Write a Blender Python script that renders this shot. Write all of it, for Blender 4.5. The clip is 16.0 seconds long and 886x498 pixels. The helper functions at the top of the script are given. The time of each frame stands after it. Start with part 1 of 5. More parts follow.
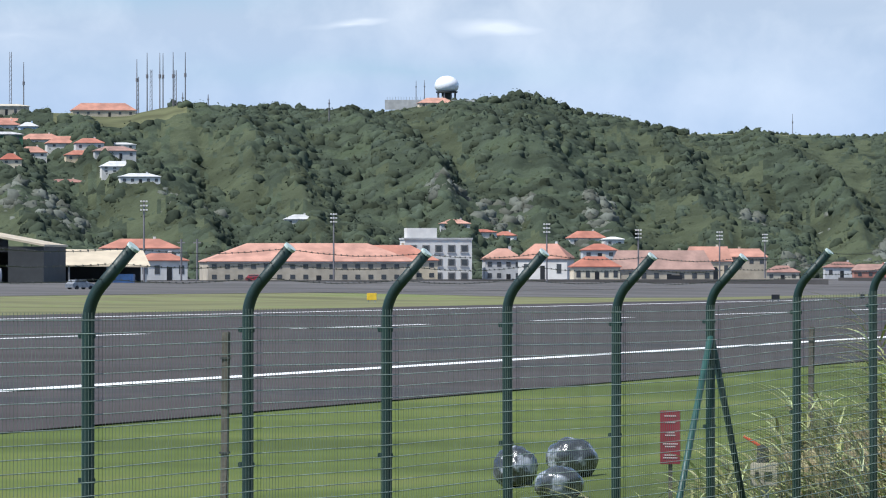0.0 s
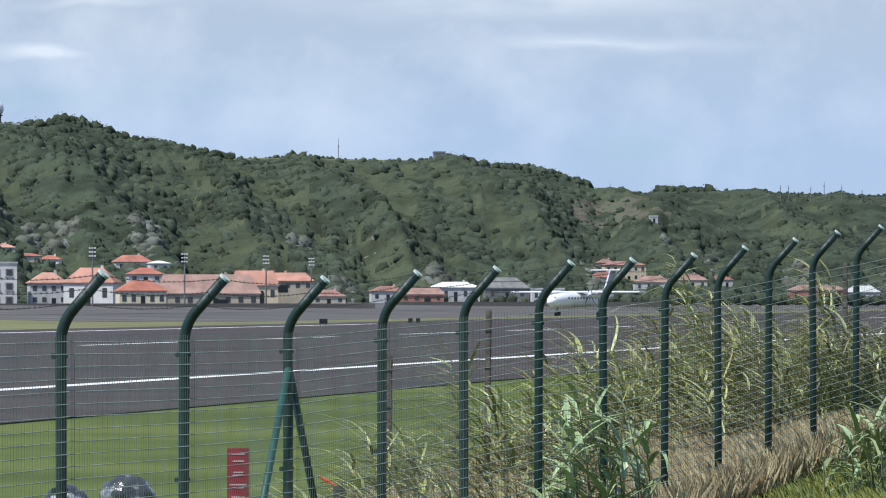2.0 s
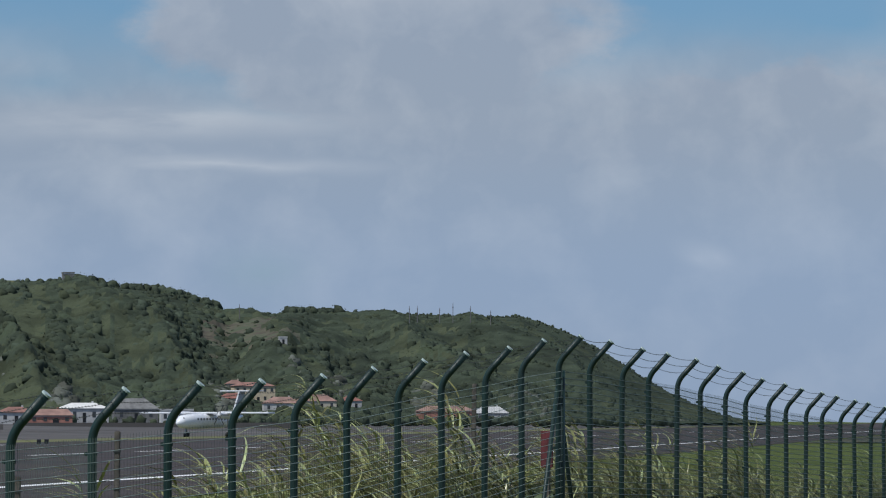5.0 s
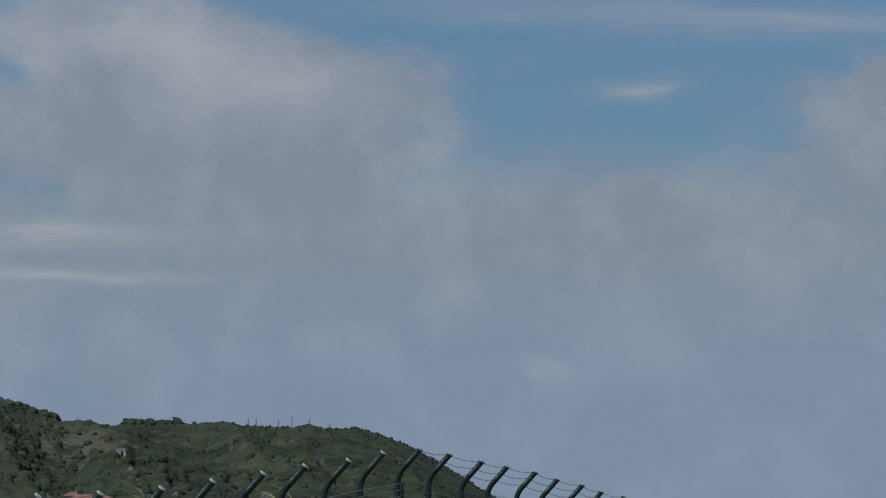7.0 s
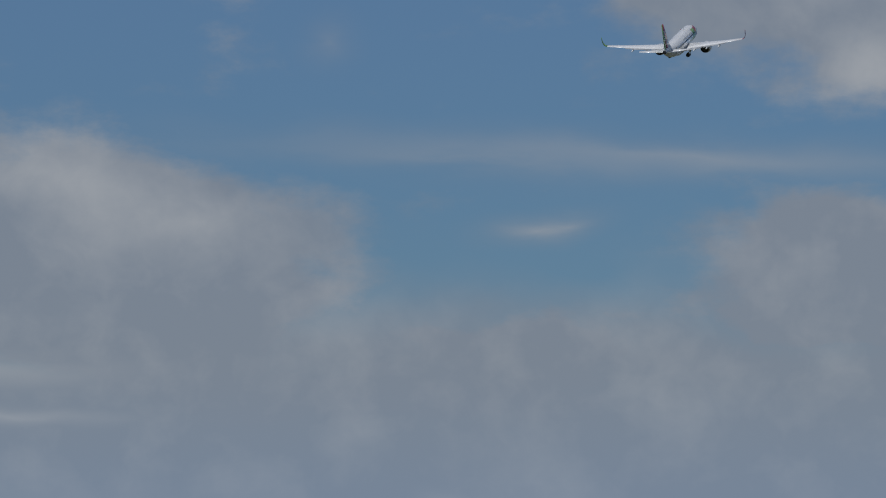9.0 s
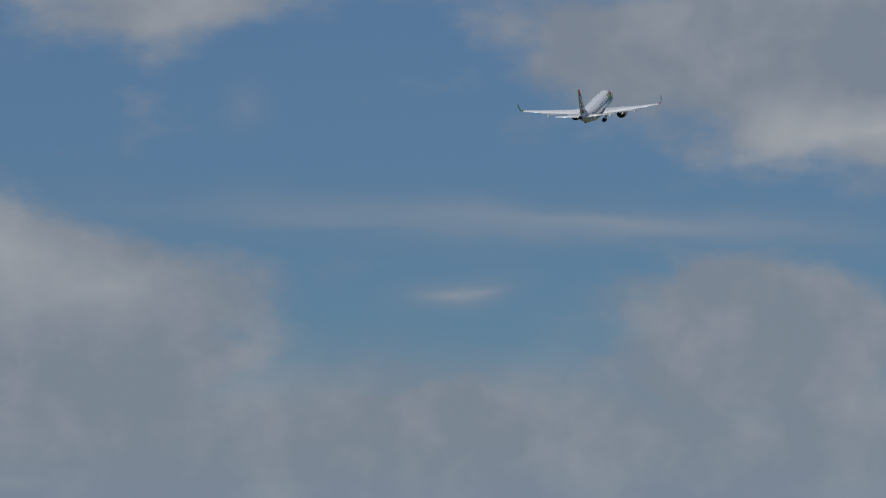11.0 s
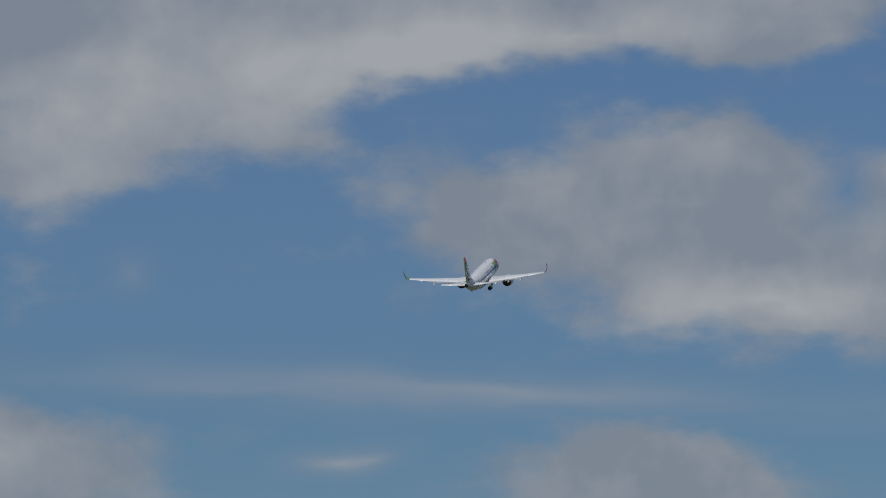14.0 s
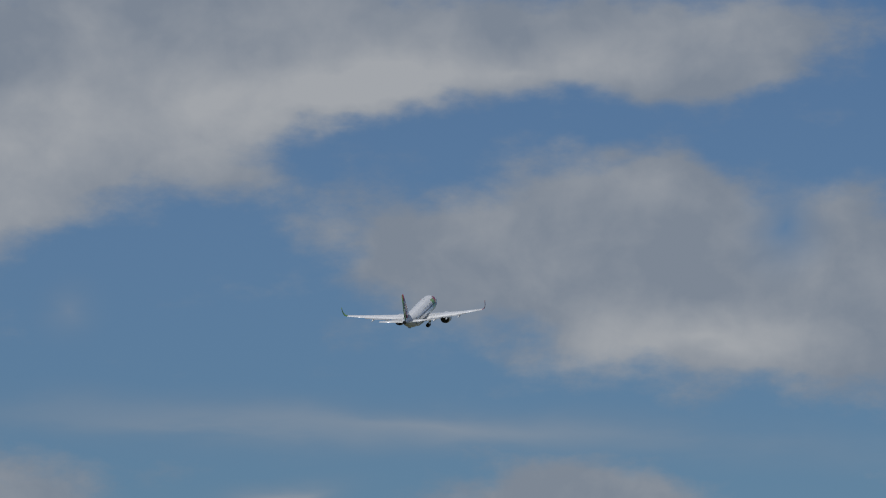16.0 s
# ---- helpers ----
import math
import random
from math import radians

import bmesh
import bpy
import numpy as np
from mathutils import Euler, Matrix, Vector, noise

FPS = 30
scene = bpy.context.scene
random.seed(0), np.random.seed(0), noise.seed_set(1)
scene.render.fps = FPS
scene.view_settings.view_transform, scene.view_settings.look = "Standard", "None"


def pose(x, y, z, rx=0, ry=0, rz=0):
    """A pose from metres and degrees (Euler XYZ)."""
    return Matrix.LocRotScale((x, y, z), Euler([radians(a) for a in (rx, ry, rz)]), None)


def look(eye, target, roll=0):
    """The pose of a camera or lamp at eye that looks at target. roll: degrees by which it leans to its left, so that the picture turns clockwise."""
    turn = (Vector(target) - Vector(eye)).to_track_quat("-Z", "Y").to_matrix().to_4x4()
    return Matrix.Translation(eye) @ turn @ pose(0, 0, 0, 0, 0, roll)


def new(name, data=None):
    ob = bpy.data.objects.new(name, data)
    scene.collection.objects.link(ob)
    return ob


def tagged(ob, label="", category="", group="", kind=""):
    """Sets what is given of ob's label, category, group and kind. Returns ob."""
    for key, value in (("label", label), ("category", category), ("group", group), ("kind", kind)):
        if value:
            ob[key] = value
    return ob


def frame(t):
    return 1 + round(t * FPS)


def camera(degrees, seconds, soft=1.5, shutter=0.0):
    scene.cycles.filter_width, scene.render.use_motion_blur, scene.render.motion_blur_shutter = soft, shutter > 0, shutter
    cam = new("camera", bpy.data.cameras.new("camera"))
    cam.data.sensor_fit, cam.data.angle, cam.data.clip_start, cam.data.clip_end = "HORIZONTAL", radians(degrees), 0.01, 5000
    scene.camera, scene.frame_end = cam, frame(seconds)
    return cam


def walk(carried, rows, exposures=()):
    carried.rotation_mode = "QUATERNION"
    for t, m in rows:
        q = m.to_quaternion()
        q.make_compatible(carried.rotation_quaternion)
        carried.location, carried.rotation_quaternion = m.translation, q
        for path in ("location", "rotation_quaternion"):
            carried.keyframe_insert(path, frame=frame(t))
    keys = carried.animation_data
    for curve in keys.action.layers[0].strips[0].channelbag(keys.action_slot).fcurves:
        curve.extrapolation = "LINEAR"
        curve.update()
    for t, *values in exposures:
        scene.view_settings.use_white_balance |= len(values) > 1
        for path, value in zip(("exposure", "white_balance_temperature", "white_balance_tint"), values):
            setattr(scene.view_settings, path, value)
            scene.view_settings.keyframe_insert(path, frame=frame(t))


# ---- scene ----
LENS = 9.243
cam = camera(LENS, 16.0, soft=1.1)
EYE_Z = 3.07


def gaze(az, el, back=0.0):
    """Eye and target for a heading and an elevation in degrees; back: metres stepped back from the stand."""
    a, e = radians(az), radians(el)
    way = Vector((math.sin(a) * math.cos(e), math.cos(a) * math.cos(e), math.sin(e)))
    eye = Vector((0, 0, EYE_Z)) - Vector((way.x, way.y, 0)) * back
    return look(eye, eye + way * 100)


walk(cam, [
    (0, gaze(-15.039, 0.262, 4.6)),
    (0.5, gaze(-13.614, 0.359, 3.1)),
    (1, gaze(-12.223, 0.406, 0.9)),
    (1.5, gaze(-11.199, 0.420)),
    (2, gaze(-10.290, 0.514)),
    (2.5, gaze(-9.374, 0.656)),
    (3, gaze(-8.642, 0.809)),
    (3.5, gaze(-8.117, 0.981)),
    (4, gaze(-7.486, 1.252)),
    (4.5, gaze(-6.874, 1.477)),
    (5, gaze(-6.415, 1.778)),
    (5.2, gaze(-6.251, 1.849)),
    (7.3, gaze(-4.621, 3.160)),
    (7.5, gaze(-4.574, 3.295)),
    (8, gaze(-4.258, 3.673)),
    (8.5, gaze(-3.955, 4.086)),
    (9, gaze(-3.727, 4.404)),
    (9.2, gaze(-3.640, 4.522)),
    (11.3, gaze(-2.710, 5.257)),
    (11.5, gaze(-2.623, 5.410)),
    (12, gaze(-2.449, 5.798)),
    (12.5, gaze(-2.205, 6.162)),
    (13, gaze(-1.991, 6.461)),
    (13.5, gaze(-1.783, 6.678)),
    (14, gaze(-1.645, 6.836)),
    (14.5, gaze(-1.547, 6.907)),
    (15, gaze(-1.368, 6.994)),
    (15.5, gaze(-1.178, 7.094)),
    (16, gaze(-0.994, 7.222)),
], exposures=[(0, 0.42, 6000, 10), (1.0, 0.42, 6000, 10), (1.5, 0.36, 6000, 10), (2.5, 0.22, 6000, 10), (3.5, 0.04, 6000, 10), (5.0, -0.42, 6000, 10), (7.3, -0.92, 6150, 10), (9, -1.05, 6200, 10), (16, -0.98, 6300, 10)])

# ---------------------------------------------------------------- sky and sun
SUN_AZ, SUN_EL = -138.0, 58.0
world = bpy.data.worlds.new("world")
scene.world = world
world.use_nodes = True


class Nodes:
    """Short calls for building a node tree."""

    def __init__(self, tree):
        self.tree = tree
        tree.nodes.clear()

    def add(self, kind, ins=(), operation="", use_clamp=False, interpolation_type="", vector_type="", gradient_type=""):
        n = self.tree.nodes.new(kind)
        if operation:
            n.operation = operation
        if use_clamp:
            n.use_clamp = True
        if interpolation_type:
            n.interpolation_type = interpolation_type
        if vector_type:
            n.vector_type = vector_type
        if gradient_type:
            n.gradient_type = gradient_type
        for k, v in dict(ins).items():
            self.plug(v, n.inputs[k])
        return n

    def plug(self, v, socket):
        if isinstance(v, bpy.types.NodeSocket):
            self.tree.links.new(v, socket)
        elif isinstance(v, bpy.types.Node):
            self.tree.links.new(v.outputs[0], socket)
        else:
            socket.default_value = v

    def math(self, op, a, b=0.0, c=0.0, clamp=False):
        return self.add("ShaderNodeMath", {0: a, 1: b, 2: c}, operation=op, use_clamp=clamp).outputs[0]

    def noise(self, vec, scale, detail=4.0, rough=0.55, out=0):
        return self.add("ShaderNodeTexNoise", {"Vector": vec, "Scale": scale, "Detail": detail, "Roughness": rough}).outputs[out]

    def mix(self, fac, a, b, blend="MIX"):
        n = self.tree.nodes.new("ShaderNodeMix")
        n.data_type, n.blend_type = "RGBA", blend
        self.plug(fac, n.inputs[0]), self.plug(a, n.inputs[6]), self.plug(b, n.inputs[7])
        return n.outputs[2]

    def ramp(self, v, lo, hi, a=0.0, b=1.0, smooth=True):
        return self.add("ShaderNodeMapRange", {0: v, 1: lo, 2: hi, 3: a, 4: b},
                        interpolation_type="SMOOTHSTEP" if smooth else "LINEAR").outputs[0]


def build_sky():
    k = Nodes(world.node_tree)
    way = k.add("ShaderNodeTexCoord").outputs["Generated"]
    sep = k.add("ShaderNodeSeparateXYZ", {0: way})
    az = k.math("MULTIPLY", k.math("ARCTAN2", sep.outputs[0], sep.outputs[1]), 57.2958)
    el = k.math("MULTIPLY", k.math("ARCSINE", sep.outputs[2]), 57.2958)
    flat = k.add("ShaderNodeCombineXYZ", {0: az, 1: el}).outputs[0]
    stretch = k.add("ShaderNodeCombineXYZ", {0: k.math("MULTIPLY", az, 0.55), 1: el}).outputs[0]

    def shifted(vec, scale, amount, detail):
        n = k.noise(stretch, scale, detail, 0.5, 1)
        d = k.add("ShaderNodeVectorMath", {0: n, 1: (0.5, 0.5, 0.5)}, operation="SUBTRACT").outputs[0]
        d = k.add("ShaderNodeVectorMath", {0: d, 1: (amount * 1.6, amount, 0)}, operation="MULTIPLY").outputs[0]
        return k.add("ShaderNodeVectorMath", {0: vec, 1: d}, operation="ADD").outputs[0]

    bent = shifted(shifted(flat, 0.55, 0.9, 2.0), 2.2, 0.4, 4.0)
    soft = shifted(flat, 1.3, 0.35, 3.0)

    def clumps(rows, vec):
        total = 0.0
        for a, e, ra, re, turn, strength in rows:
            m = k.add("ShaderNodeMapping", {"Vector": vec, "Location": (a, e, 0), "Rotation": (0, 0, radians(turn)),
                                            "Scale": (ra, re, 1)}, vector_type="TEXTURE")
            g = k.add("ShaderNodeTexGradient", {0: m}, gradient_type="QUADRATIC_SPHERE").outputs["Fac"]
            total = k.math("MULTIPLY_ADD", g, strength, total)
        return total

    # clouds: heading, elevation, half width, half height, tilt, weight
    heaps = clumps(HEAPS, bent)
    wisps = clumps(WISPS, soft)
    holes = clumps(HOLES, soft)
    grain = k.noise(stretch, 1.3, 9.0, 0.62)
    body = k.math("ADD", heaps, k.math("MULTIPLY", k.math("SUBTRACT", grain, 0.5), 1.25))
    cover = k.math("MULTIPLY", k.ramp(body, 0.05, 0.62), 0.92)
    # the low overcast deck towards the horizon, and broken cloud high above
    deck = k.math("ADD", el, k.math("MULTIPLY", k.math("SUBTRACT", k.noise(stretch, 0.5, 4.0), 0.5), 1.6))
    deck = k.math("MULTIPLY", k.ramp(deck, 4.5, 3.2), 0.9)
    high = k.math("MULTIPLY", k.ramp(k.noise(stretch, 0.09, 5.0), 0.42, 0.6), k.ramp(el, 10.0, 16.0))
    cover = k.math("MAXIMUM", k.math("MAXIMUM", cover, deck), high)
    cover = k.math("MULTIPLY", cover, k.math("SUBTRACT", 1.0, holes, clamp=True))
    thin = k.math("MULTIPLY", wisps, k.ramp(k.noise(k.add("ShaderNodeCombineXYZ", {0: k.math("MULTIPLY", az, 0.35), 1: k.math("MULTIPLY", el, 1.6)}).outputs[0], 1.1, 6.0), 0.2, 0.6))
    cover = k.math("MAXIMUM", cover, k.math("MINIMUM", thin, 0.9))
    # lit tops, grey undersides
    lit = clumps(LIT, bent)
    tone = k.math("ADD", k.math("MULTIPLY", k.math("SUBTRACT", k.noise(soft, 0.9, 5.0, 0.55), 0.45), 1.6), lit)
    tone = k.math("MAXIMUM", tone, thin)
    tone = k.math("MINIMUM", k.math("MAXIMUM", tone, 0.0), 1.0)
    cloud = k.mix(tone, (0.42, 0.475, 0.555, 1), (0.76, 0.77, 0.78, 1))
    # bluish haze low down
    low = k.ramp(el, 3.4, 1.2)
    cloud = k.mix(k.math("MULTIPLY", low, 0.55), cloud, (0.36, 0.485, 0.70, 1))
    sky = k.add("ShaderNodeTexSky")
    sky.sky_type, sky.sun_disc, sky.sun_elevation, sky.sun_rotation = "NISHITA", False, radians(SUN_EL), radians(SUN_AZ)
    sky.altitude, sky.air_density, sky.dust_density, sky.ozone_density = 50, 1.0, 0.3, 2.5
    blue = k.mix(1.0, sky.outputs[0], (0.64, 0.79, 1.0, 1), "MULTIPLY")
    blue = k.mix(k.ramp(el, 8.5, 4.5), blue, k.mix(1.0, blue, (0.83, 0.91, 0.95, 1), "MULTIPLY"))
    clear = k.add("ShaderNodeBackground", {"Color": blue, "Strength": 0.10})
    cloudy = k.add("ShaderNodeBackground", {"Color": cloud, "Strength": 1.0})
    both = k.add("ShaderNodeMixShader", {0: cover, 1: clear.outputs[0], 2: cloudy.outputs[0]})
    k.add("ShaderNodeOutputWorld", {0: both.outputs[0]})


HEAPS = (
    (-8.20, 4.25, 2.60, 0.80, 0, 0.8),
    (-4.44, 9.24, 6.50, 1.77, 9, 1.8),
    (-5.61, 7.88, 2.72, 1.00, 14, 1.4),
    (-0.01, 9.29, 4.73, 0.89, 6, 1.5),
    (1.17, 7.29, 3.31, 1.54, 0, 1.7),
    (-0.90, 6.99, 2.48, 1.30, -20, 1.1),
    (2.35, 6.17, 3.31, 0.83, 0, 1.4),
    (-3.30, 8.05, 1.20, 0.60, -15, 0.75),
    (-2.10, 8.85, 2.00, 0.50, 12, 1.0),
    (1.17, 8.06, 0.95, 0.71, 0, 0.9),
    (3.58, 6.99, 1.77, 1.54, 0, 1.3),
    (2.23, 9.24, 2.48, 0.53, 8, 1.0),
    (0.54, 4.22, 2.84, 1.42, 0, 1.5),
    (-6.59, 4.04, 2.48, 1.89, -20, 1.5),
    (-3.00, 3.45, 3.54, 0.77, 0, 1.2),
    (-4.89, 4.51, 1.54, 1.18, 0, 0.8),
    (-7.76, 4.65, 2.84, 1.95, -15, 1.2),
    (0.38, 3.94, 1.95, 1.42, 0, 1.1),
    (-4.22, 2.76, 5.32, 0.95, 0, 1.1),
    (-7.48, 4.29, 3.07, 2.24, -15, 1.0),
)
WISPS = (
    (-0.90, 5.34, 8.86, 0.44, -3, 0.5),
    (-2.76, 4.60, 1.00, 0.30, 6, 0.55),
    (-4.91, 6.58, 0.53, 0.47, 0, 0.35),
    (-3.63, 5.30, 6.50, 0.41, -3, 0.3),
    (-2.45, 4.65, 0.95, 0.30, 8, 0.35),
    (-9.27, 3.11, 3.31, 0.35, 1, 0.5),
    (-8.98, 2.67, 2.84, 0.22, 0, 0.42),
    (-9.79, 3.14, 4.13, 0.27, 0, 0.6),
    (-8.61, 2.67, 2.95, 0.15, 0, 0.55),
    (-14.41, 2.58, 1.06, 0.15, 0, 1.0),
    (-15.82, 2.61, 0.71, 0.09, 0, 0.9),
    (-14.33, 2.55, 0.89, 0.12, 3, 0.7),
    (-16.00, 2.57, 0.89, 0.07, 0, 0.8),
    (-19.59, 2.47, 1.77, 0.19, 0, 0.9),
    (-3.49, 1.72, 0.65, 0.30, -20, 0.6),
    (-13.93, 3.08, 1.77, 0.13, 0, 0.7),
    (-3.70, 1.69, 0.53, 0.24, -30, 0.5),
)
HOLES = (
    (2.58, 7.46, 0.65, 0.77, 0, 0.9),
    (-2.31, 4.20, 1.77, 0.53, 0, 1.0),
    (-10.68, 3.50, 1.54, 0.30, 0, 0.45),
    (-8.32, 1.52, 1.06, 0.53, 0, 0.35),
    (-15.60, 2.13, 5.32, 0.30, 0, 0.35),
    (-18.26, 2.93, 3.54, 0.35, 0, 0.5),
    (-3.05, 4.41, 2.84, 0.65, -5, 0.9),
)
LIT = (
    (-3.26, 8.82, 5.91, 1.12, 9, 0.9),
    (-5.61, 8.35, 2.95, 0.95, 10, 0.5),
    (1.76, 6.22, 3.54, 0.53, 0, 1.0),
    (-0.31, 9.06, 4.73, 0.53, 8, 0.7),
    (0.87, 7.88, 1.77, 0.65, 0, 0.4),
    (-8.00, 5.35, 2.48, 1.18, -20, 0.7),
    (0.20, 5.89, 2.07, 0.47, 0, 0.5),
    (-6.24, 4.63, 1.48, 0.71, 0, 0.5),
    (-12.29, 1.84, 5.32, 1.77, 0, 0.4),
    (-5.32, 7.76, 1.77, 0.71, 0, 0.4),
    (-2.10, 8.80, 2.00, 0.45, 12, 0.6),
)

build_sky()

sun = new("sun", bpy.data.lights.new("sun", "SUN"))
sun.data.energy, sun.data.angle, sun.data.color = 4.6, radians(0.6), (1.0, 0.95, 0.87)
_a, _e = radians(SUN_AZ), radians(SUN_EL)
sun.matrix_world = look((0, 0, 300), Vector((0, 0, 300)) - Vector((math.sin(_a) * math.cos(_e), math.cos(_a) * math.cos(_e), math.sin(_e))))


# ---------------------------------------------------------------- materials
def material(name, colour, rough=0.7, metal=0.0, vary=0.15, scale=3.0, fine=30.0, bump=0.0, island=0.0, spread=0.0,
             second=None, second_at=(0.5, 0.65), spec=0.5, coords="Object", coat=0.0):
    """A surface with variation at two scales, an optional second colour in patches, and relief."""
    m = bpy.data.materials.new(name)
    m.use_nodes = True
    k = Nodes(m.node_tree)
    co = k.add("ShaderNodeTexCoord").outputs[coords]
    big, small = k.noise(co, scale, 4.0), k.noise(co, fine, 5.0, 0.6)
    col = (*colour, 1)
    dark = (*[c * (1 - 1.6 * vary) for c in colour], 1)
    pale = (*[min(1, c * (1 + 1.4 * vary)) for c in colour], 1)
    c = k.mix(k.ramp(big, 0.3, 0.7), dark, pale)
    c = k.mix(k.math("MULTIPLY", k.ramp(small, 0.35, 0.7), 0.5), c, col)
    if second:
        c = k.mix(k.ramp(k.math("ADD", k.math("MULTIPLY", big, 0.7), k.math("MULTIPLY", small, 0.3)), *second_at), c, (*second, 1))
    if island or spread:
        r = k.add("ShaderNodeNewGeometry").outputs["Random Per Island"] if island else k.add("ShaderNodeObjectInfo").outputs["Random"]
        h = k.add("ShaderNodeHueSaturation", {"Hue": k.ramp(r, 0, 1, 0.5 - (0.03 if island else 0.008), 0.5 + (0.025 if island else 0.008), False), "Saturation": k.ramp(r, 0, 1, 1.1, 0.8, False),
                                              "Value": k.ramp(r, 0, 1, 1 - (island or spread), 1 + (island or spread), False), "Color": c})
        c = h.outputs[0]
    b = k.add("ShaderNodeBsdfPrincipled", {"Base Color": c, "Metallic": metal, "Specular IOR Level": spec, "Coat Weight": coat,
                                           "Roughness": k.ramp(small, 0.2, 0.8, max(0.02, rough - 0.1), min(1, rough + 0.1))})
    if bump:
        n = k.add("ShaderNodeBump", {"Strength": min(1.0, bump), "Distance": 0.05 if bump <= 1 else bump, "Height": k.math("ADD", small, big)})
        k.plug(n.outputs[0], b.inputs["Normal"])
    k.add("ShaderNodeOutputMaterial", {0: b.outputs[0]})
    return m


M_GRASS = material("mown_grass", (0.084, 0.112, 0.022), 0.9, vary=0.22, scale=0.09, fine=2.5, bump=0.6, spec=0.15, second=(0.112, 0.128, 0.032), second_at=(0.5, 0.62))
M_BLADE = material("grass_blades", (0.25, 0.285, 0.07), 0.7, vary=0.2, scale=2.0, island=0.35, spec=0.2)
M_DRY = material("dry_grass", (0.43, 0.36, 0.195), 0.85, vary=0.2, scale=1.5, island=0.35, spec=0.15)
M_ASPHALT = material("runway_asphalt", (0.066, 0.056, 0.053), 0.9, vary=0.22, scale=0.05, fine=1.2, bump=0.15, spec=0.12, second=(0.045, 0.043, 0.044), second_at=(0.5, 0.58))
M_APRON = material("apron_concrete", (0.098, 0.092, 0.087), 0.9, vary=0.2, scale=0.03, fine=0.6, spec=0.15)
M_LINE = material("white_runway_paint", (0.78, 0.78, 0.76), 0.6, vary=0.1, scale=0.6, fine=8, second=(0.45, 0.45, 0.44), second_at=(0.66, 0.8))
M_POST = material("green_coated_steel", (0.0035, 0.024, 0.019), 0.52, vary=0.2, scale=6, fine=60, spread=0.12, bump=0.08)
M_BRACE = material("faded_green_steel", (0.012, 0.066, 0.057), 0.5, vary=0.2, scale=5, fine=50)
M_CAP = material("pale_plastic_cap", (0.42, 0.50, 0.46), 0.4, vary=0.15, scale=20)
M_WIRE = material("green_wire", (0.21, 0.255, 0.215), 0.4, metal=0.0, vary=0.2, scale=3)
M_BARB = material("weathered_barbed_wire", (0.09, 0.09, 0.085), 0.5, metal=0.6, vary=0.2, scale=8)
M_CONCRETE = material("weathered_concrete", (0.12, 0.105, 0.085), 0.9, vary=0.3, scale=4, fine=40, bump=0.3)
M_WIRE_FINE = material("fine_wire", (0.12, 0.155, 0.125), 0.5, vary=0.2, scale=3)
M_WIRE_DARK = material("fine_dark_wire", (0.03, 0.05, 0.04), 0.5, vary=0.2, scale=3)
# darker copy of M_WIRE: shade put into the colour past the corner
M_WIRE_SHADE = material("shaded_green_wire", (0.046, 0.066, 0.055), 0.45, vary=0.2, scale=3)
M_REED = material("reed_leaf", (0.262, 0.278, 0.092), 0.36, vary=0.3, scale=3, island=0.55, spec=0.45)
M_CANE = material("broad_cane_leaf", (0.2465, 0.3315, 0.1487), 0.32, vary=0.22, scale=3, island=0.35, spec=0.55)
M_STEM = material("reed_stem", (0.20, 0.18, 0.075), 0.6, vary=0.2, scale=6, island=0.3)
M_PLUME = material("dry_reed_tuft", (0.45, 0.38, 0.25), 0.8, vary=0.2, scale=6, island=0.3)
M_TREE = material("hillside_foliage", (0.0493, 0.0634, 0.0422), 0.95, vary=0.30, scale=0.03, fine=0.6, island=0.12, spec=0.06, second=(0.0598, 0.0774, 0.0458), second_at=(0.50, 0.66))
M_SHRUB = material("hillside_shrub_leaves", (0.0621, 0.0756, 0.0459), 0.95, vary=0.28, scale=0.02, fine=0.6, island=0.12, spec=0.06, second=(0.0477, 0.0648, 0.0423), second_at=(0.48, 0.62))
M_CANOPY = material("closed_woodland", (0.0502, 0.0642, 0.0422), 0.95, vary=0.3, scale=0.03, fine=0.5, bump=1.05, spec=0.06, second=(0.0590, 0.0766, 0.0449), second_at=(0.52, 0.66))
M_BRAMBLE = material("dark_bramble_leaves", (0.060, 0.078, 0.032), 0.7, vary=0.35, scale=1.5, fine=9, island=0.35, spec=0.2, second=(0.11, 0.09, 0.05), second_at=(0.56, 0.68))
M_SCRUB = material("silvery_scrub", (0.108, 0.117, 0.096), 0.9, vary=0.25, scale=0.1, fine=0.6, island=0.2, spec=0.1)
M_HILL = material("hill_meadow", (0.0627, 0.0750, 0.0437), 0.95, vary=0.28, scale=0.02, fine=0.5, bump=1.05, spec=0.06, second=(0.0741, 0.0855, 0.0475), second_at=(0.54, 0.68))
M_TERRACE = material("brown_terraced_ground", (0.105, 0.094, 0.070), 0.95, vary=0.3, scale=0.06, fine=0.4, bump=0.6, spec=0.1, second=(0.075, 0.092, 0.055), second_at=(0.46, 0.6))
M_STRIP = material("dry_runway_verge", (0.155, 0.155, 0.078), 0.95, vary=0.25, scale=0.04, fine=0.8, spec=0.1, second=(0.13, 0.16, 0.055), second_at=(0.5, 0.62))
M_HEATH = material("dull_heath", (0.085, 0.085, 0.060), 0.95, vary=0.3, scale=0.01, fine=0.2, spec=0.1)
M_FIELD = material("dry_pasture", (0.10, 0.105, 0.052), 0.95, vary=0.25, scale=0.03, fine=0.4, spec=0.1, bump=0.5)
M_WHITE = material("whitewash", (0.61, 0.595, 0.56), 0.8, vary=0.08, scale=0.4, fine=3, spread=0.08)
M_GREYW = material("grey_render", (0.46, 0.46, 0.45), 0.85, vary=0.12, scale=0.4, fine=3, spread=0.1)
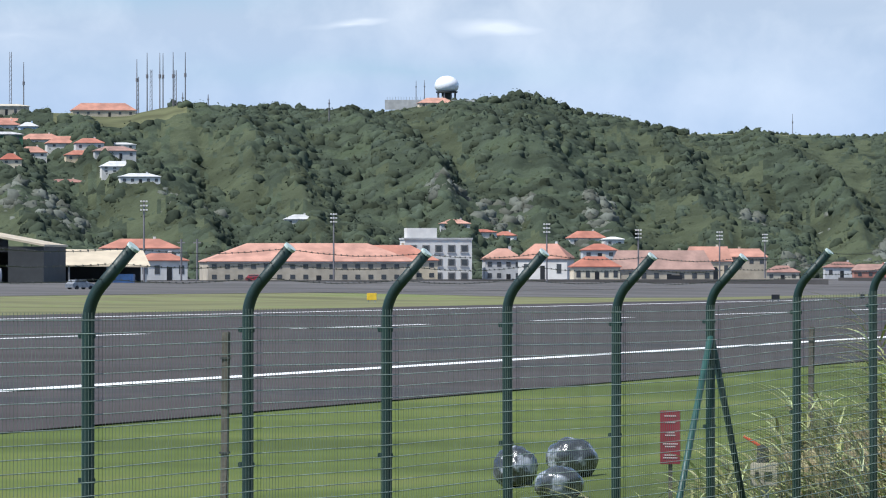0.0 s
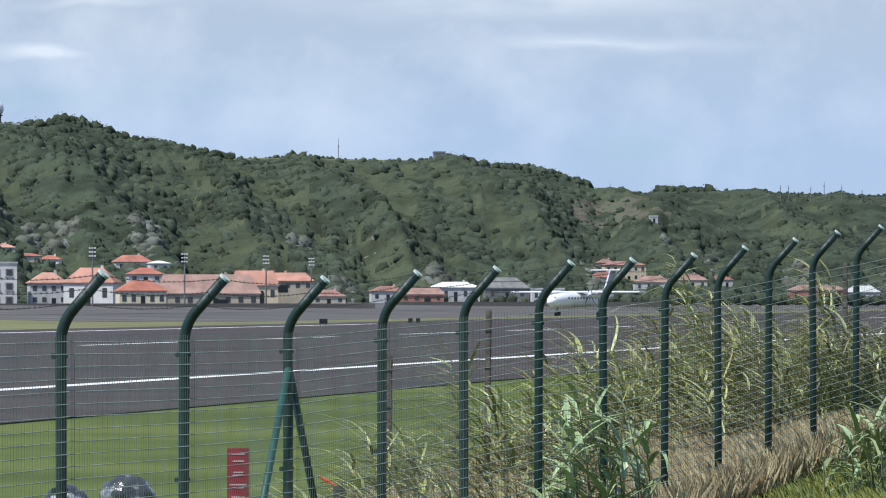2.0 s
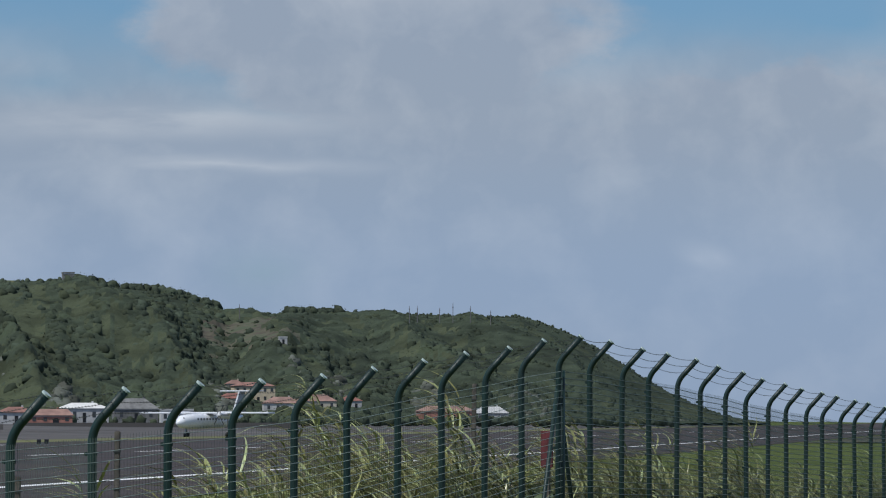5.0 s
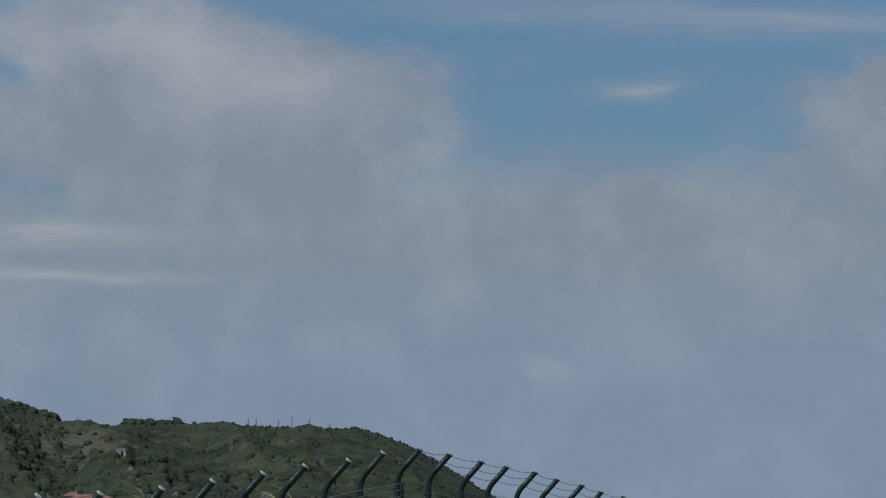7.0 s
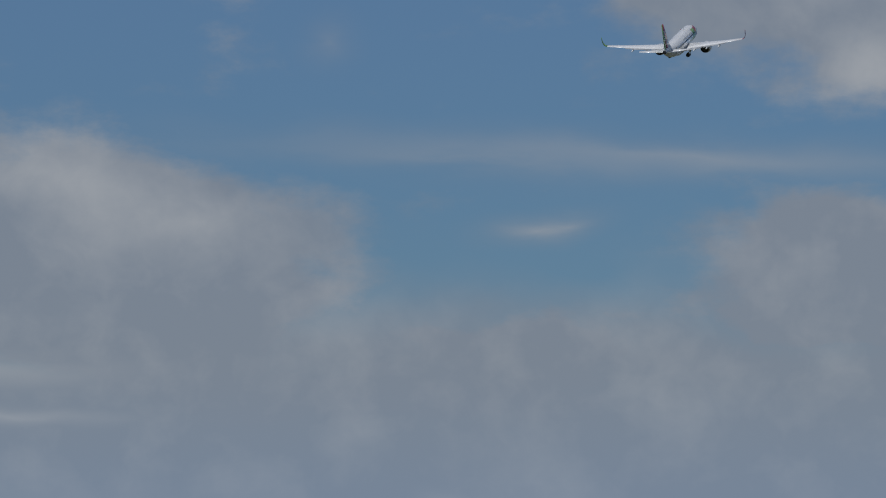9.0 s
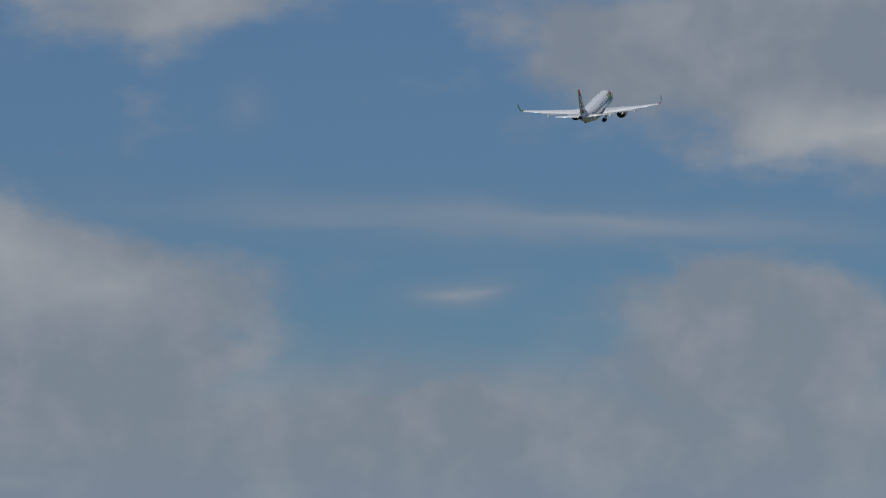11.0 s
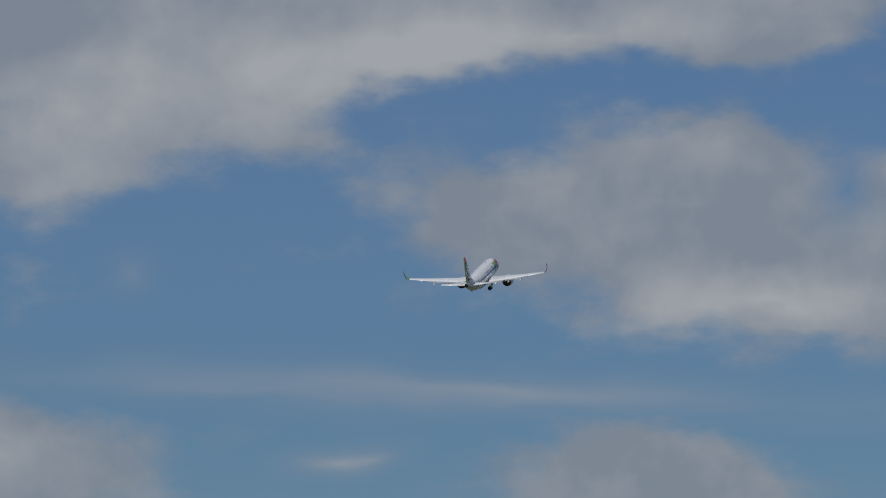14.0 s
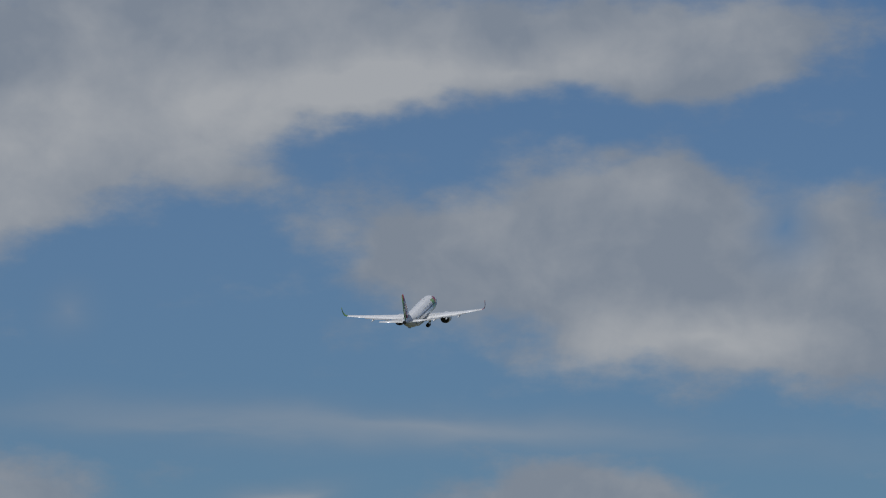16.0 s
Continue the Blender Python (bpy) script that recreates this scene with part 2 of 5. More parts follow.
M_CREAM = material("cream_render", (0.62, 0.53, 0.38), 0.85, vary=0.1, scale=0.4, fine=3, spread=0.08)
M_BEIGE = material("beige_render", (0.45, 0.40, 0.31), 0.85, vary=0.12, scale=0.4, fine=3, spread=0.08)
M_PINK = material("pink_render", (0.48, 0.27, 0.29), 0.85, vary=0.1, scale=0.4)
M_GREEN = material("dark_green_paint", (0.03, 0.11, 0.06), 0.7, vary=0.12, scale=0.4)
M_BLUEW = material("pale_blue_render", (0.36, 0.46, 0.58), 0.8, vary=0.1, scale=0.4)
M_RUSTW = material("reddish_render", (0.36, 0.17, 0.13), 0.85, vary=0.15, scale=0.4)
M_STONE = material("dark_stone", (0.16, 0.16, 0.155), 0.9, vary=0.2, scale=0.6)
M_TILE = material("clay_roof_tiles", (0.37, 0.150, 0.098), 0.85, vary=0.18, scale=0.25, fine=3, spread=0.12, bump=0.5)
# brown roof colour dulled to stand for the haze over distant houses
M_RUST = material("haze_dulled_brown_roof", (0.25, 0.130, 0.100), 0.85, vary=0.2, scale=0.25, fine=3, spread=0.1)
M_SHEET = material("beige_sheet_roof", (0.50, 0.42, 0.30), 0.6, vary=0.12, scale=0.2, fine=2)
# on the hangar this near-black carries the front's shade in its colour
M_DARKW = material("shade_dark_cladding", (0.032, 0.035, 0.036), 0.7, vary=0.2, scale=0.3)
M_DARK = material("black_paint_and_gate_shade", (0.012, 0.013, 0.015), 0.5, vary=0.1)
M_GLASS = material("dark_window_glass", (0.055, 0.060, 0.066), 0.12, vary=0.1, spec=0.6)
M_STEEL = material("galvanised_steel", (0.30, 0.31, 0.32), 0.45, metal=0.7, vary=0.15, scale=2)
M_MAST = material("painted_mast_steel", (0.17, 0.16, 0.165), 0.6, vary=0.2, scale=0.3)
M_BLUE = material("blue_container_paint", (0.035, 0.09, 0.22), 0.5, vary=0.2, scale=0.5)
M_YELLOW = material("yellow_sign_paint", (0.72, 0.47, 0.03), 0.5, vary=0.1, scale=2)
M_BLACK = material("black_rubber", (0.015, 0.015, 0.016), 0.6, vary=0.2, scale=5)
# sign red darkened in the colour: shade and the veil of mesh before it
M_RED_SHADE = material("shaded_red_paint", (0.115, 0.022, 0.024), 0.7, vary=0.25, scale=6)
M_RED = material("red_sign_paint", (0.24, 0.022, 0.035), 0.45, vary=0.12, scale=4)
M_SIGNTEXT = material("pale_sign_lettering", (0.55, 0.42, 0.42), 0.6, vary=0.1)
M_ORANGE = material("orange_red_lever", (0.60, 0.10, 0.04), 0.5, vary=0.1)
M_BAG = material("black_wrap_film", (0.045, 0.048, 0.052), 0.2, vary=0.35, scale=3.5, fine=9, bump=0.35, spec=0.9, second=(0.30, 0.32, 0.35), second_at=(0.51, 0.58))
M_BOX = material("weathered_box", (0.42, 0.38, 0.29), 0.8, vary=0.2, scale=5)
M_JET = material("white_aircraft_paint", (0.80, 0.81, 0.82), 0.28, vary=0.04, scale=0.4, fine=4, coat=0.4)
M_JETG = material("grey_aircraft_paint", (0.40, 0.42, 0.44), 0.4, vary=0.08, scale=0.4, fine=4)
M_JRED = material("red_aircraft_paint", (0.36, 0.022, 0.04), 0.3, vary=0.06, scale=0.5, coat=0.4)
M_JGREEN = material("green_aircraft_paint", (0.19, 0.40, 0.07), 0.3, vary=0.06, scale=0.5, coat=0.4)
M_METAL = material("bare_engine_metal", (0.35, 0.34, 0.33), 0.35, metal=0.9, vary=0.15, scale=2)


# ---------------------------------------------------------------- building helpers
def link(name, bm, mat, parent=None, smooth=False, label="", bevel=0.0):
    me = bpy.data.meshes.new(name)
    bm.to_mesh(me)
    bm.free()
    for mm in mat if isinstance(mat, (list, tuple)) else (mat,):
        me.materials.append(mm)
    if smooth:
        me.shade_smooth()
    ob = new(name, me)
    if parent:
        ob.parent = parent
    if label:
        ob["label"] = label
    return ob


def part(name, bm, mat, parent, label="", smooth=False):
    return link(name, bm, mat, parent, smooth, label)


def empty(name, m, label, category, group="", kind=""):
    e = new(name)
    e.matrix_world = m
    return tagged(e, label, category, group, kind)


def box(bm, x0, x1, y0, y1, z0, z1, bevel=0.0, m=None):
    r = bmesh.ops.create_cube(bm, size=1)
    for v in r["verts"]:
        v.co = Vector(((x0 + x1) / 2 + v.co.x * (x1 - x0), (y0 + y1) / 2 + v.co.y * (y1 - y0), (z0 + z1) / 2 + v.co.z * (z1 - z0)))
        if m:
            v.co = m @ v.co
    if bevel:
        es = list({e for v in r["verts"] for e in v.link_edges})
        bmesh.ops.bevel(bm, geom=es, offset=bevel, segments=2, affect="EDGES")
    return bm


def boxed(*a, **k):
    return box(bmesh.new(), *a, **k)


def tube(bm, pts, radii, sides=8, caps=True):
    """A round bar swept along pts."""
    rings = []
    n = len(pts)
    pts = [Vector(p) for p in pts]
    for i, p in enumerate(pts):
        d = (pts[min(i + 1, n - 1)] - pts[max(i - 1, 0)]).normalized()
        u = d.cross(Vector((0, 1, 0)) if abs(d.y) < 0.9 else Vector((1, 0, 0))).normalized()
        w = d.cross(u)
        r = radii[i] if isinstance(radii, (list, tuple)) else radii
        rings.append([bm.verts.new(p + (u * math.cos(2 * math.pi * s / sides) + w * math.sin(2 * math.pi * s / sides)) * r) for s in range(sides)])
    for a, b in zip(rings, rings[1:]):
        for s in range(sides):
            bm.faces.new((a[s], a[(s + 1) % sides], b[(s + 1) % sides], b[s]))
    if caps:
        bm.faces.new(rings[0][::-1]), bm.faces.new(rings[-1])
    return bm


def joined(name, verts, faces, mats, slots=None, smooth=False):
    """One mesh object from arrays of places and of triangles or quads."""
    me = bpy.data.meshes.new(name)
    me.vertices.add(len(verts))
    me.vertices.foreach_set("co", np.asarray(verts, np.float32).ravel())
    f = np.asarray(faces, np.int32)
    me.loops.add(f.size), me.polygons.add(len(f))
    me.loops.foreach_set("vertex_index", f.ravel())
    me.polygons.foreach_set("loop_start", np.arange(len(f), dtype=np.int32) * f.shape[1])
    if slots is not None:
        me.polygons.foreach_set("material_index", np.asarray(slots, np.int32))
    if smooth:
        me.polygons.foreach_set("use_smooth", np.ones(len(f), bool))
    for mm in mats:
        me.materials.append(mm)
    me.update(calc_edges=True)
    return new(name, me)


def polar(az, d, z=0.0):
    return Vector((d * math.sin(radians(az)), d * math.cos(radians(az)), z))


# ---------------------------------------------------------------- ground
FENCE_X, FENCE_Y, FENCE_TURN = -7.886, 37.41, radians(4.1)


def fence_x(y):
    return FENCE_X + math.tan(FENCE_TURN) * (y - FENCE_Y)


def fence_base(y):
    return float(np.interp(y, (0, 20, 37.4, 50, 57, 64.9, 75, 85, 100, 130, 170), (0.75, 0.72, 0.68, 0.94, 1.22, 1.54, 1.36, 1.08, 0.77, 0.46, 0.3)))


def smooth(a, b, v):
    t = min(1.0, max(0.0, (v - a) / (b - a)))
    return t * t * (3 - 2 * t)


def ground_z(x, y):
    y = min(200.0, max(0.0, y))
    side, g = x - fence_x(y), fence_base(y)
    if side < 0:
        z = g * (1 - smooth(1.5, 16, -side))
        z += 0.6 * smooth(165, 205, -x) + 1.0 * smooth(205, 340, -x)
        return z - 0.03
    return g + (1.45 - g) * smooth(2, 9, side)


def sheet(name, xs, ys, lift, mat):
    verts = [(x, y, ground_z(x, y) + lift) for y in ys for x in xs]
    n = len(xs)
    faces = [(j * n + i, j * n + i + 1, (j + 1) * n + i + 1, (j + 1) * n + i) for j in range(len(ys) - 1) for i in range(n - 1)]
    return joined(name, verts, faces, [mat], smooth=True)


gx = sorted({*np.linspace(-4900, -400, 10), *np.linspace(-400, -60, 35), *np.linspace(-60, -16, 23), *np.linspace(-15, 12, 55), *np.linspace(14, 80, 12), *np.linspace(100, 4900, 10)})
gy = sorted({*np.linspace(-4900, -60, 10), *np.linspace(-50, 10, 13), *np.linspace(12, 140, 90), *np.linspace(150, 1000, 35), *np.linspace(1100, 4900, 14)})
tagged(sheet("ground", gx, gy, 0.0, M_GRASS), "mown green airfield grass with paler streaks", "ground", kind="structure")
runway = tagged(sheet("runway", list(np.linspace(-136, -34.6, 8)), list(np.linspace(-600, 4800, 60)), 0.036, M_ASPHALT),
                "dark grey asphalt runway with white painted lines", "runway", kind="structure")
apron = tagged(sheet("apron", list(np.linspace(-620, -204, 20)), list(np.linspace(60, 4000, 40)), 0.06, M_APRON),
               "grey concrete apron before the buildings", "apron", kind="structure")
tagged(sheet("runway_verge", list(np.linspace(-203.9, -136.1, 8)), list(np.linspace(-200, 689, 24)), 0.03, M_STRIP), "yellowish dry grass strip beyond the runway", "verge", kind="structure")
tagged(sheet("taxiway_verge", list(np.linspace(-151.9, -136.1, 4)), list(np.linspace(690, 2600, 20)), 0.03, M_STRIP), "yellowish dry grass strip between runway and taxiway", "verge", kind="structure")
tagged(sheet("heath", list(np.linspace(-33, 1400, 14)), list(np.linspace(700, 4800, 30)), 0.05, M_HEATH), "dull brown green rough ground beyond the runway", "ground", kind="structure")
tagged(sheet("taxiway", list(np.linspace(-210, -152, 6)), list(np.linspace(690, 2600, 20)), 0.04, M_APRON),
       "grey paved taxiway joining the runway", "taxiway", kind="structure")


def stripe(x0, x1, y0, y1, name="edge_line"):
    bm = bmesh.new()
    steps = max(1, int((y1 - y0) / 60))
    for i in range(steps):
        a, b = y0 + (y1 - y0) * i / steps, y0 + (y1 - y0) * (i + 1) / steps
        vs = [bm.verts.new((x, y, z)) for x, y, z in ((x0, a, 0.022), (x1, a, 0.022), (x1, b, 0.022), (x0, b, 0.022))]
        bm.faces.new(vs)
    bmesh.ops.remove_doubles(bm, verts=bm.verts, dist=0.001)
    part(name, bm, M_LINE, runway)


stripe(-47.6, -46.6, -500, 4000)
stripe(-124.6, -123.4, -500, 640)
for i in range(-4, 30):
    stripe(-86.6, -85.8, 234 + 55 * i, 262 + 55 * i, "centre_dash")


# ---------------------------------------------------------------- hill
AZ_CREST = (-26, -20.25, -19.3, -18.3, -17.8, -17.26, -16.8, -16.27, -15.7, -15.3, -14.93, -14.47, -14.23, -13.93, -13.53, -12.93, -12.53, -11.8, -11.16,
            -10.63, -10.1, -9.81, -9.45, -9.1, -8.79, -8.74, -8.15, -8.03, -7.6, -7.39, -6.5, -5.97, -5.62, -5.38, -5.03, -4.68, -4.32, -3.97, -3.5, -3.0)
EL_CREST = (1.6, 1.66, 1.66, 1.67, 1.74, 1.70, 1.74, 1.68, 1.69, 1.76, 1.78, 1.79, 1.86, 1.77, 1.64, 1.54, 1.46, 1.47, 1.45,
            1.44, 1.44, 1.38, 1.33, 1.25, 1.15, 1.11, 1.10, 1.12, 1.09, 1.10, 1.09, 1.05, 1.08, 1.01, 0.87, 0.66, 0.42, 0.23, 0.03, -0.05)


def crest(az):
    """Distance of the foot, distance and height of the crest, for a heading."""
    d1 = float(np.interp(az, (-26, -19, -15, -11, -8.8, -8.7, -5, -3), (2250, 2350, 2620, 2950, 3100, 3120, 3500, 3650)))
    d0 = float(np.interp(az, (-26, -19, -15, -11, -8, -5, -3), (1500, 1560, 1650, 1850, 2100, 2450, 2700)))
    return d0, d1, EYE_Z + d1 * math.tan(radians(float(np.interp(az, AZ_CREST, EL_CREST))))


def hill_point(az, u):
    """A place on the hillside: u is 0 at the foot, 1 at the crest, more on the plateau."""
    d0, d1, top = crest(az)
    foot = 1.2
    if u <= 1:
        d = d0 + (d1 - d0) * u
        rise = 0.30 * u + 0.70 * smooth(0.02, 1.0, u)
        spur = math.sin(az * 4.3 + u * 9.0 + 3.2 * noise.noise((az * 0.8, u * 2, 0)))
        spur = 1.0 - 2.0 * (0.5 - 0.5 * spur) ** 0.6
        rough = noise.noise((az * 2.6, u * 4, 3.1)) + 0.6 * noise.noise((az * 6, u * 9, 1.7))
        z = foot + (top - foot) * rise + (6.0 * spur + 4.0 * rough) * math.sin(math.pi * u) * min(1.0, max(0.0, (top - 5) / 40))
    else:
        d = d1 + (u - 1) * 1500
        z = top - (u - 1) * 12
    p = polar(az, d)
    p.z = z
    return p


def pasture(az, u):
    """Open ground among the woods."""
    return (-19.15 < az < -17.75 and 0.80 < u < 0.985) or (-13.0 < az < -10.9 and 0.93 < u < 1.0) or (-13.6 < az < -12.2 and 0.04 < u < 0.16)


def terrace(az, u):
    """Brown terraced plots below the saddle."""
    return -8.95 < az < -7.95 and 0.55 < u < 0.78 and noise.noise((az * 2.0, u * 22, 4.4)) > 0.06


def wooded(az, u):
    """How far the ground is closed wood (above 0) or open scrub, in bands that run down the spurs."""
    w = noise.noise((az * 1.5 + u * 3.0, u * 1.2, 8.0)) + 0.5 * noise.noise((az * 4.5 + u * 6, u * 5, 2.0)) + 0.45 * noise.noise((az * 13, u * 22, 5.0))
    w += 0.45 * smooth(0.78, 0.98, u) * smooth(-14.6, -13.9, az) + 0.22 * smooth(-9.6, -8.8, az) - 0.25 * smooth(-6.2, -5.4, az)
    w += 0.30 * (1 - smooth(-13.8, -12.6, az))
    return w + 0.25 * (1 - smooth(0.05, 0.30, u))


azs = np.arange(-26, -2.99, 0.045)
us = [*np.linspace(0, 1, 231), 1.08, 1.2, 1.5]
nu = len(us)
verts, slots = [], []
for a in azs:
    for u in us:
        p = hill_point(a, u)
        w = wooded(a, u)
        bare = pasture(a, u) or terrace(a, u)
        if 0.01 < u < 0.985 and not bare:
            near = noise.voronoi(Vector((p.x, p.y, p.z * 2)) / (7.5 if w > 0 else 4.5))[0][0]
            p.z += (2.6 if w > 0 else 1.1) * (1.0 - 1.5 * near * near) * min(1.0, (0.985 - u) * 8) * (0.35 if a > -5.9 else 1.0)
        verts.append(p)
        slots.append(3 if terrace(a, u) else 1 if pasture(a, u) else 2 if w > 0 else 0)
faces = [(i * nu + j, (i + 1) * nu + j, (i + 1) * nu + j + 1, i * nu + j + 1) for i in range(len(azs) - 1) for j in range(nu - 1)]
slots = [slots[f[0]] for f in faces]
hill = tagged(joined("hill", verts, faces, [M_HILL, M_FIELD, M_CANOPY, M_TERRACE], slots, smooth=True), "long wooded green hill with rough pasture behind the airfield", "hill", kind="structure")


def crown_mesh(seed, tall, leaves, size, level):
    """An uneven leafy crown of radius one: a lobed body with leaf sprays standing off it."""
    bm = bmesh.new()
    bmesh.ops.create_icosphere(bm, subdivisions=level, radius=1)
    vs, fs = [], []
    for v in bm.verts:
        n = v.co.normalized()
        q = n * (0.86 + 0.42 * noise.noise(n * 1.7 + Vector((seed * 3.7, 0, 0))) + 0.38 * noise.noise(n * 4.5 + Vector((0, seed * 2.1, 0))))
        vs.append((q.x, q.y, q.z * tall))
    fs = [[v.index for v in f.verts] for f in bm.faces]
    bm.free()
    r = np.random.RandomState(seed)
    body = np.array(vs)
    pick = body[r.randint(0, len(body), leaves)]
    d = pick / np.linalg.norm(pick, axis=1)[:, None]
    c = pick * (0.96 + 0.2 * r.rand(leaves))[:, None] + 0.16 * r.normal(size=(leaves, 3))
    n = d + 0.35 * r.normal(size=(leaves, 3)) + np.array((0, 0, 0.25))
    n /= np.linalg.norm(n, axis=1)[:, None]
    u = np.cross(n, r.normal(size=(leaves, 3)))
    u /= np.linalg.norm(u, axis=1)[:, None]
    w = np.cross(n, u)
    s = size * (0.6 + 0.8 * r.rand(leaves))[:, None]
    sprays = np.stack([c + u * s, c - u * s * 0.6 + w * s * 0.9, c - u * s * 0.6 - w * s * 0.9], 1).reshape(-1, 3)
    tris = np.arange(leaves * 3).reshape(-1, 3) + len(body)
    return np.concatenate([body, sprays]), np.concatenate([np.array(fs), tris])


def scatter(name, spots, variants, mat, label, category):
    """Many small crowns joined into one mesh: spots of place, size, turn."""
    V, F, base = [], [], 0
    for i, (p, s, turn) in enumerate(spots):
        vs, fs = variants[i % len(variants)]
        c, q = math.cos(turn), math.sin(turn)
        w = np.stack([vs[:, 0] * c - vs[:, 1] * q, vs[:, 0] * q + vs[:, 1] * c, vs[:, 2]], 1) * s + np.array(p)
        V.append(w), F.append(fs + base)
        base += len(vs)
    return tagged(joined(name, np.concatenate(V), np.concatenate(F), [mat], smooth=True), label, category, kind="stuff")


rng = random.Random(4)
crowns, silver = [], []
shapes = [crown_mesh(i, 0.85 + 0.1 * (i % 4), 30, 0.13, 2) for i in range(10)]
bushes = [crown_mesh(i + 20, 0.62 + 0.1 * (i % 4), 5, 0.16, 1) for i in range(12)]
shrubs = []
for _ in range(26000):
    az, u = rng.uniform(-22, -3.4), rng.random() ** 0.85
    w = wooded(az, u)
    if pasture(az, u) or (terrace(az, u) and rng.random() < 0.7) or rng.random() < (0.10 if w > 0 else 0.45):
        continue
    if -20.6 < az < -17.6 and 0.45 < u < 0.97 and rng.random() < 0.3:
        continue
    if -12.45 < az < -10.4 and u > 0.95 and rng.random() < 0.85:
        continue
    if az < -12.5 and u > 0.985:
        continue
    p = hill_point(az, u)
    big = rng.random() < (0.30 if w > 0.05 else 0.03)
    s = (rng.uniform(2.0, 4.0) if big else rng.uniform(1.2, 2.6)) * (0.5 if az > -5.9 or u > 0.95 else 0.7 if u > 0.86 else 1.0)
    if az > -8.7 and u > 0.6:
        s *= 0.75
    p.z += s * (0.15 if big else -0.2)
    grey = u < 0.42 and noise.noise((az * 1.9, u * 4, 5.0)) > 0.27
    (silver if grey else crowns if big or (w > 0 and rng.random() < 0.15) else shrubs).append((p, s, rng.uniform(0, 6.28)))
# tree line on the crest, where it stands up against the sky
for az0, az1, n, s0, s1 in ((-14.7, -13.9, 40, 1.8, 4.2), (-13.9, -12.5, 60, 1.5, 3.2), (-10.3, -9.7, 26, 2.0, 3.4), (-9.75, -8.78, 70, 2.2, 4.2),
                            (-8.05, -7.45, 46, 2.0, 4.2), (-17.9, -16.5, 50, 1.4, 3.0), (-20.2, -19.7, 18, 2.0, 4.2), (-16.5, -15.6, 22, 0.8, 1.6),
                            (-12.4, -10.4, 40, 0.6, 1.5), (-7.4, -5.6, 50, 0.6, 1.5)):
    for _ in range(n):
        p = hill_point(rng.uniform(az0, az1), rng.uniform(0.965, 1.0))
        s = rng.uniform(s0, s1)
        p.z += s * 0.15
        crowns.append((p, s, rng.uniform(0, 6.28)))

scatter("hillside_woods", crowns, shapes, M_TREE, "dense dark green scrub and trees covering the hillside", "woods")
scatter("hillside_shrubs", shrubs, bushes, M_SHRUB, "low green shrubs thickly covering the hillside", "shrubs")
scatter("silvery_scrub", silver, shapes, M_SCRUB, "grey green flowering scrub along the hill foot", "scrub")
low = []
for _ in range(900):
    az = rng.uniform(-21, -4.0)
    d = rng.uniform(1500, 1750) if az < -12 else rng.uniform(1700, 2200)
    s = rng.uniform(0.8, 2.4)
    p = polar(az, d)
    p.z = 1.4 + s * 0.4
    low.append((p, s, rng.uniform(0, 6.28)))
scatter("hedge_scrub", low, shapes, M_TREE, "low dark hedges between the buildings and the hill", "hedge")


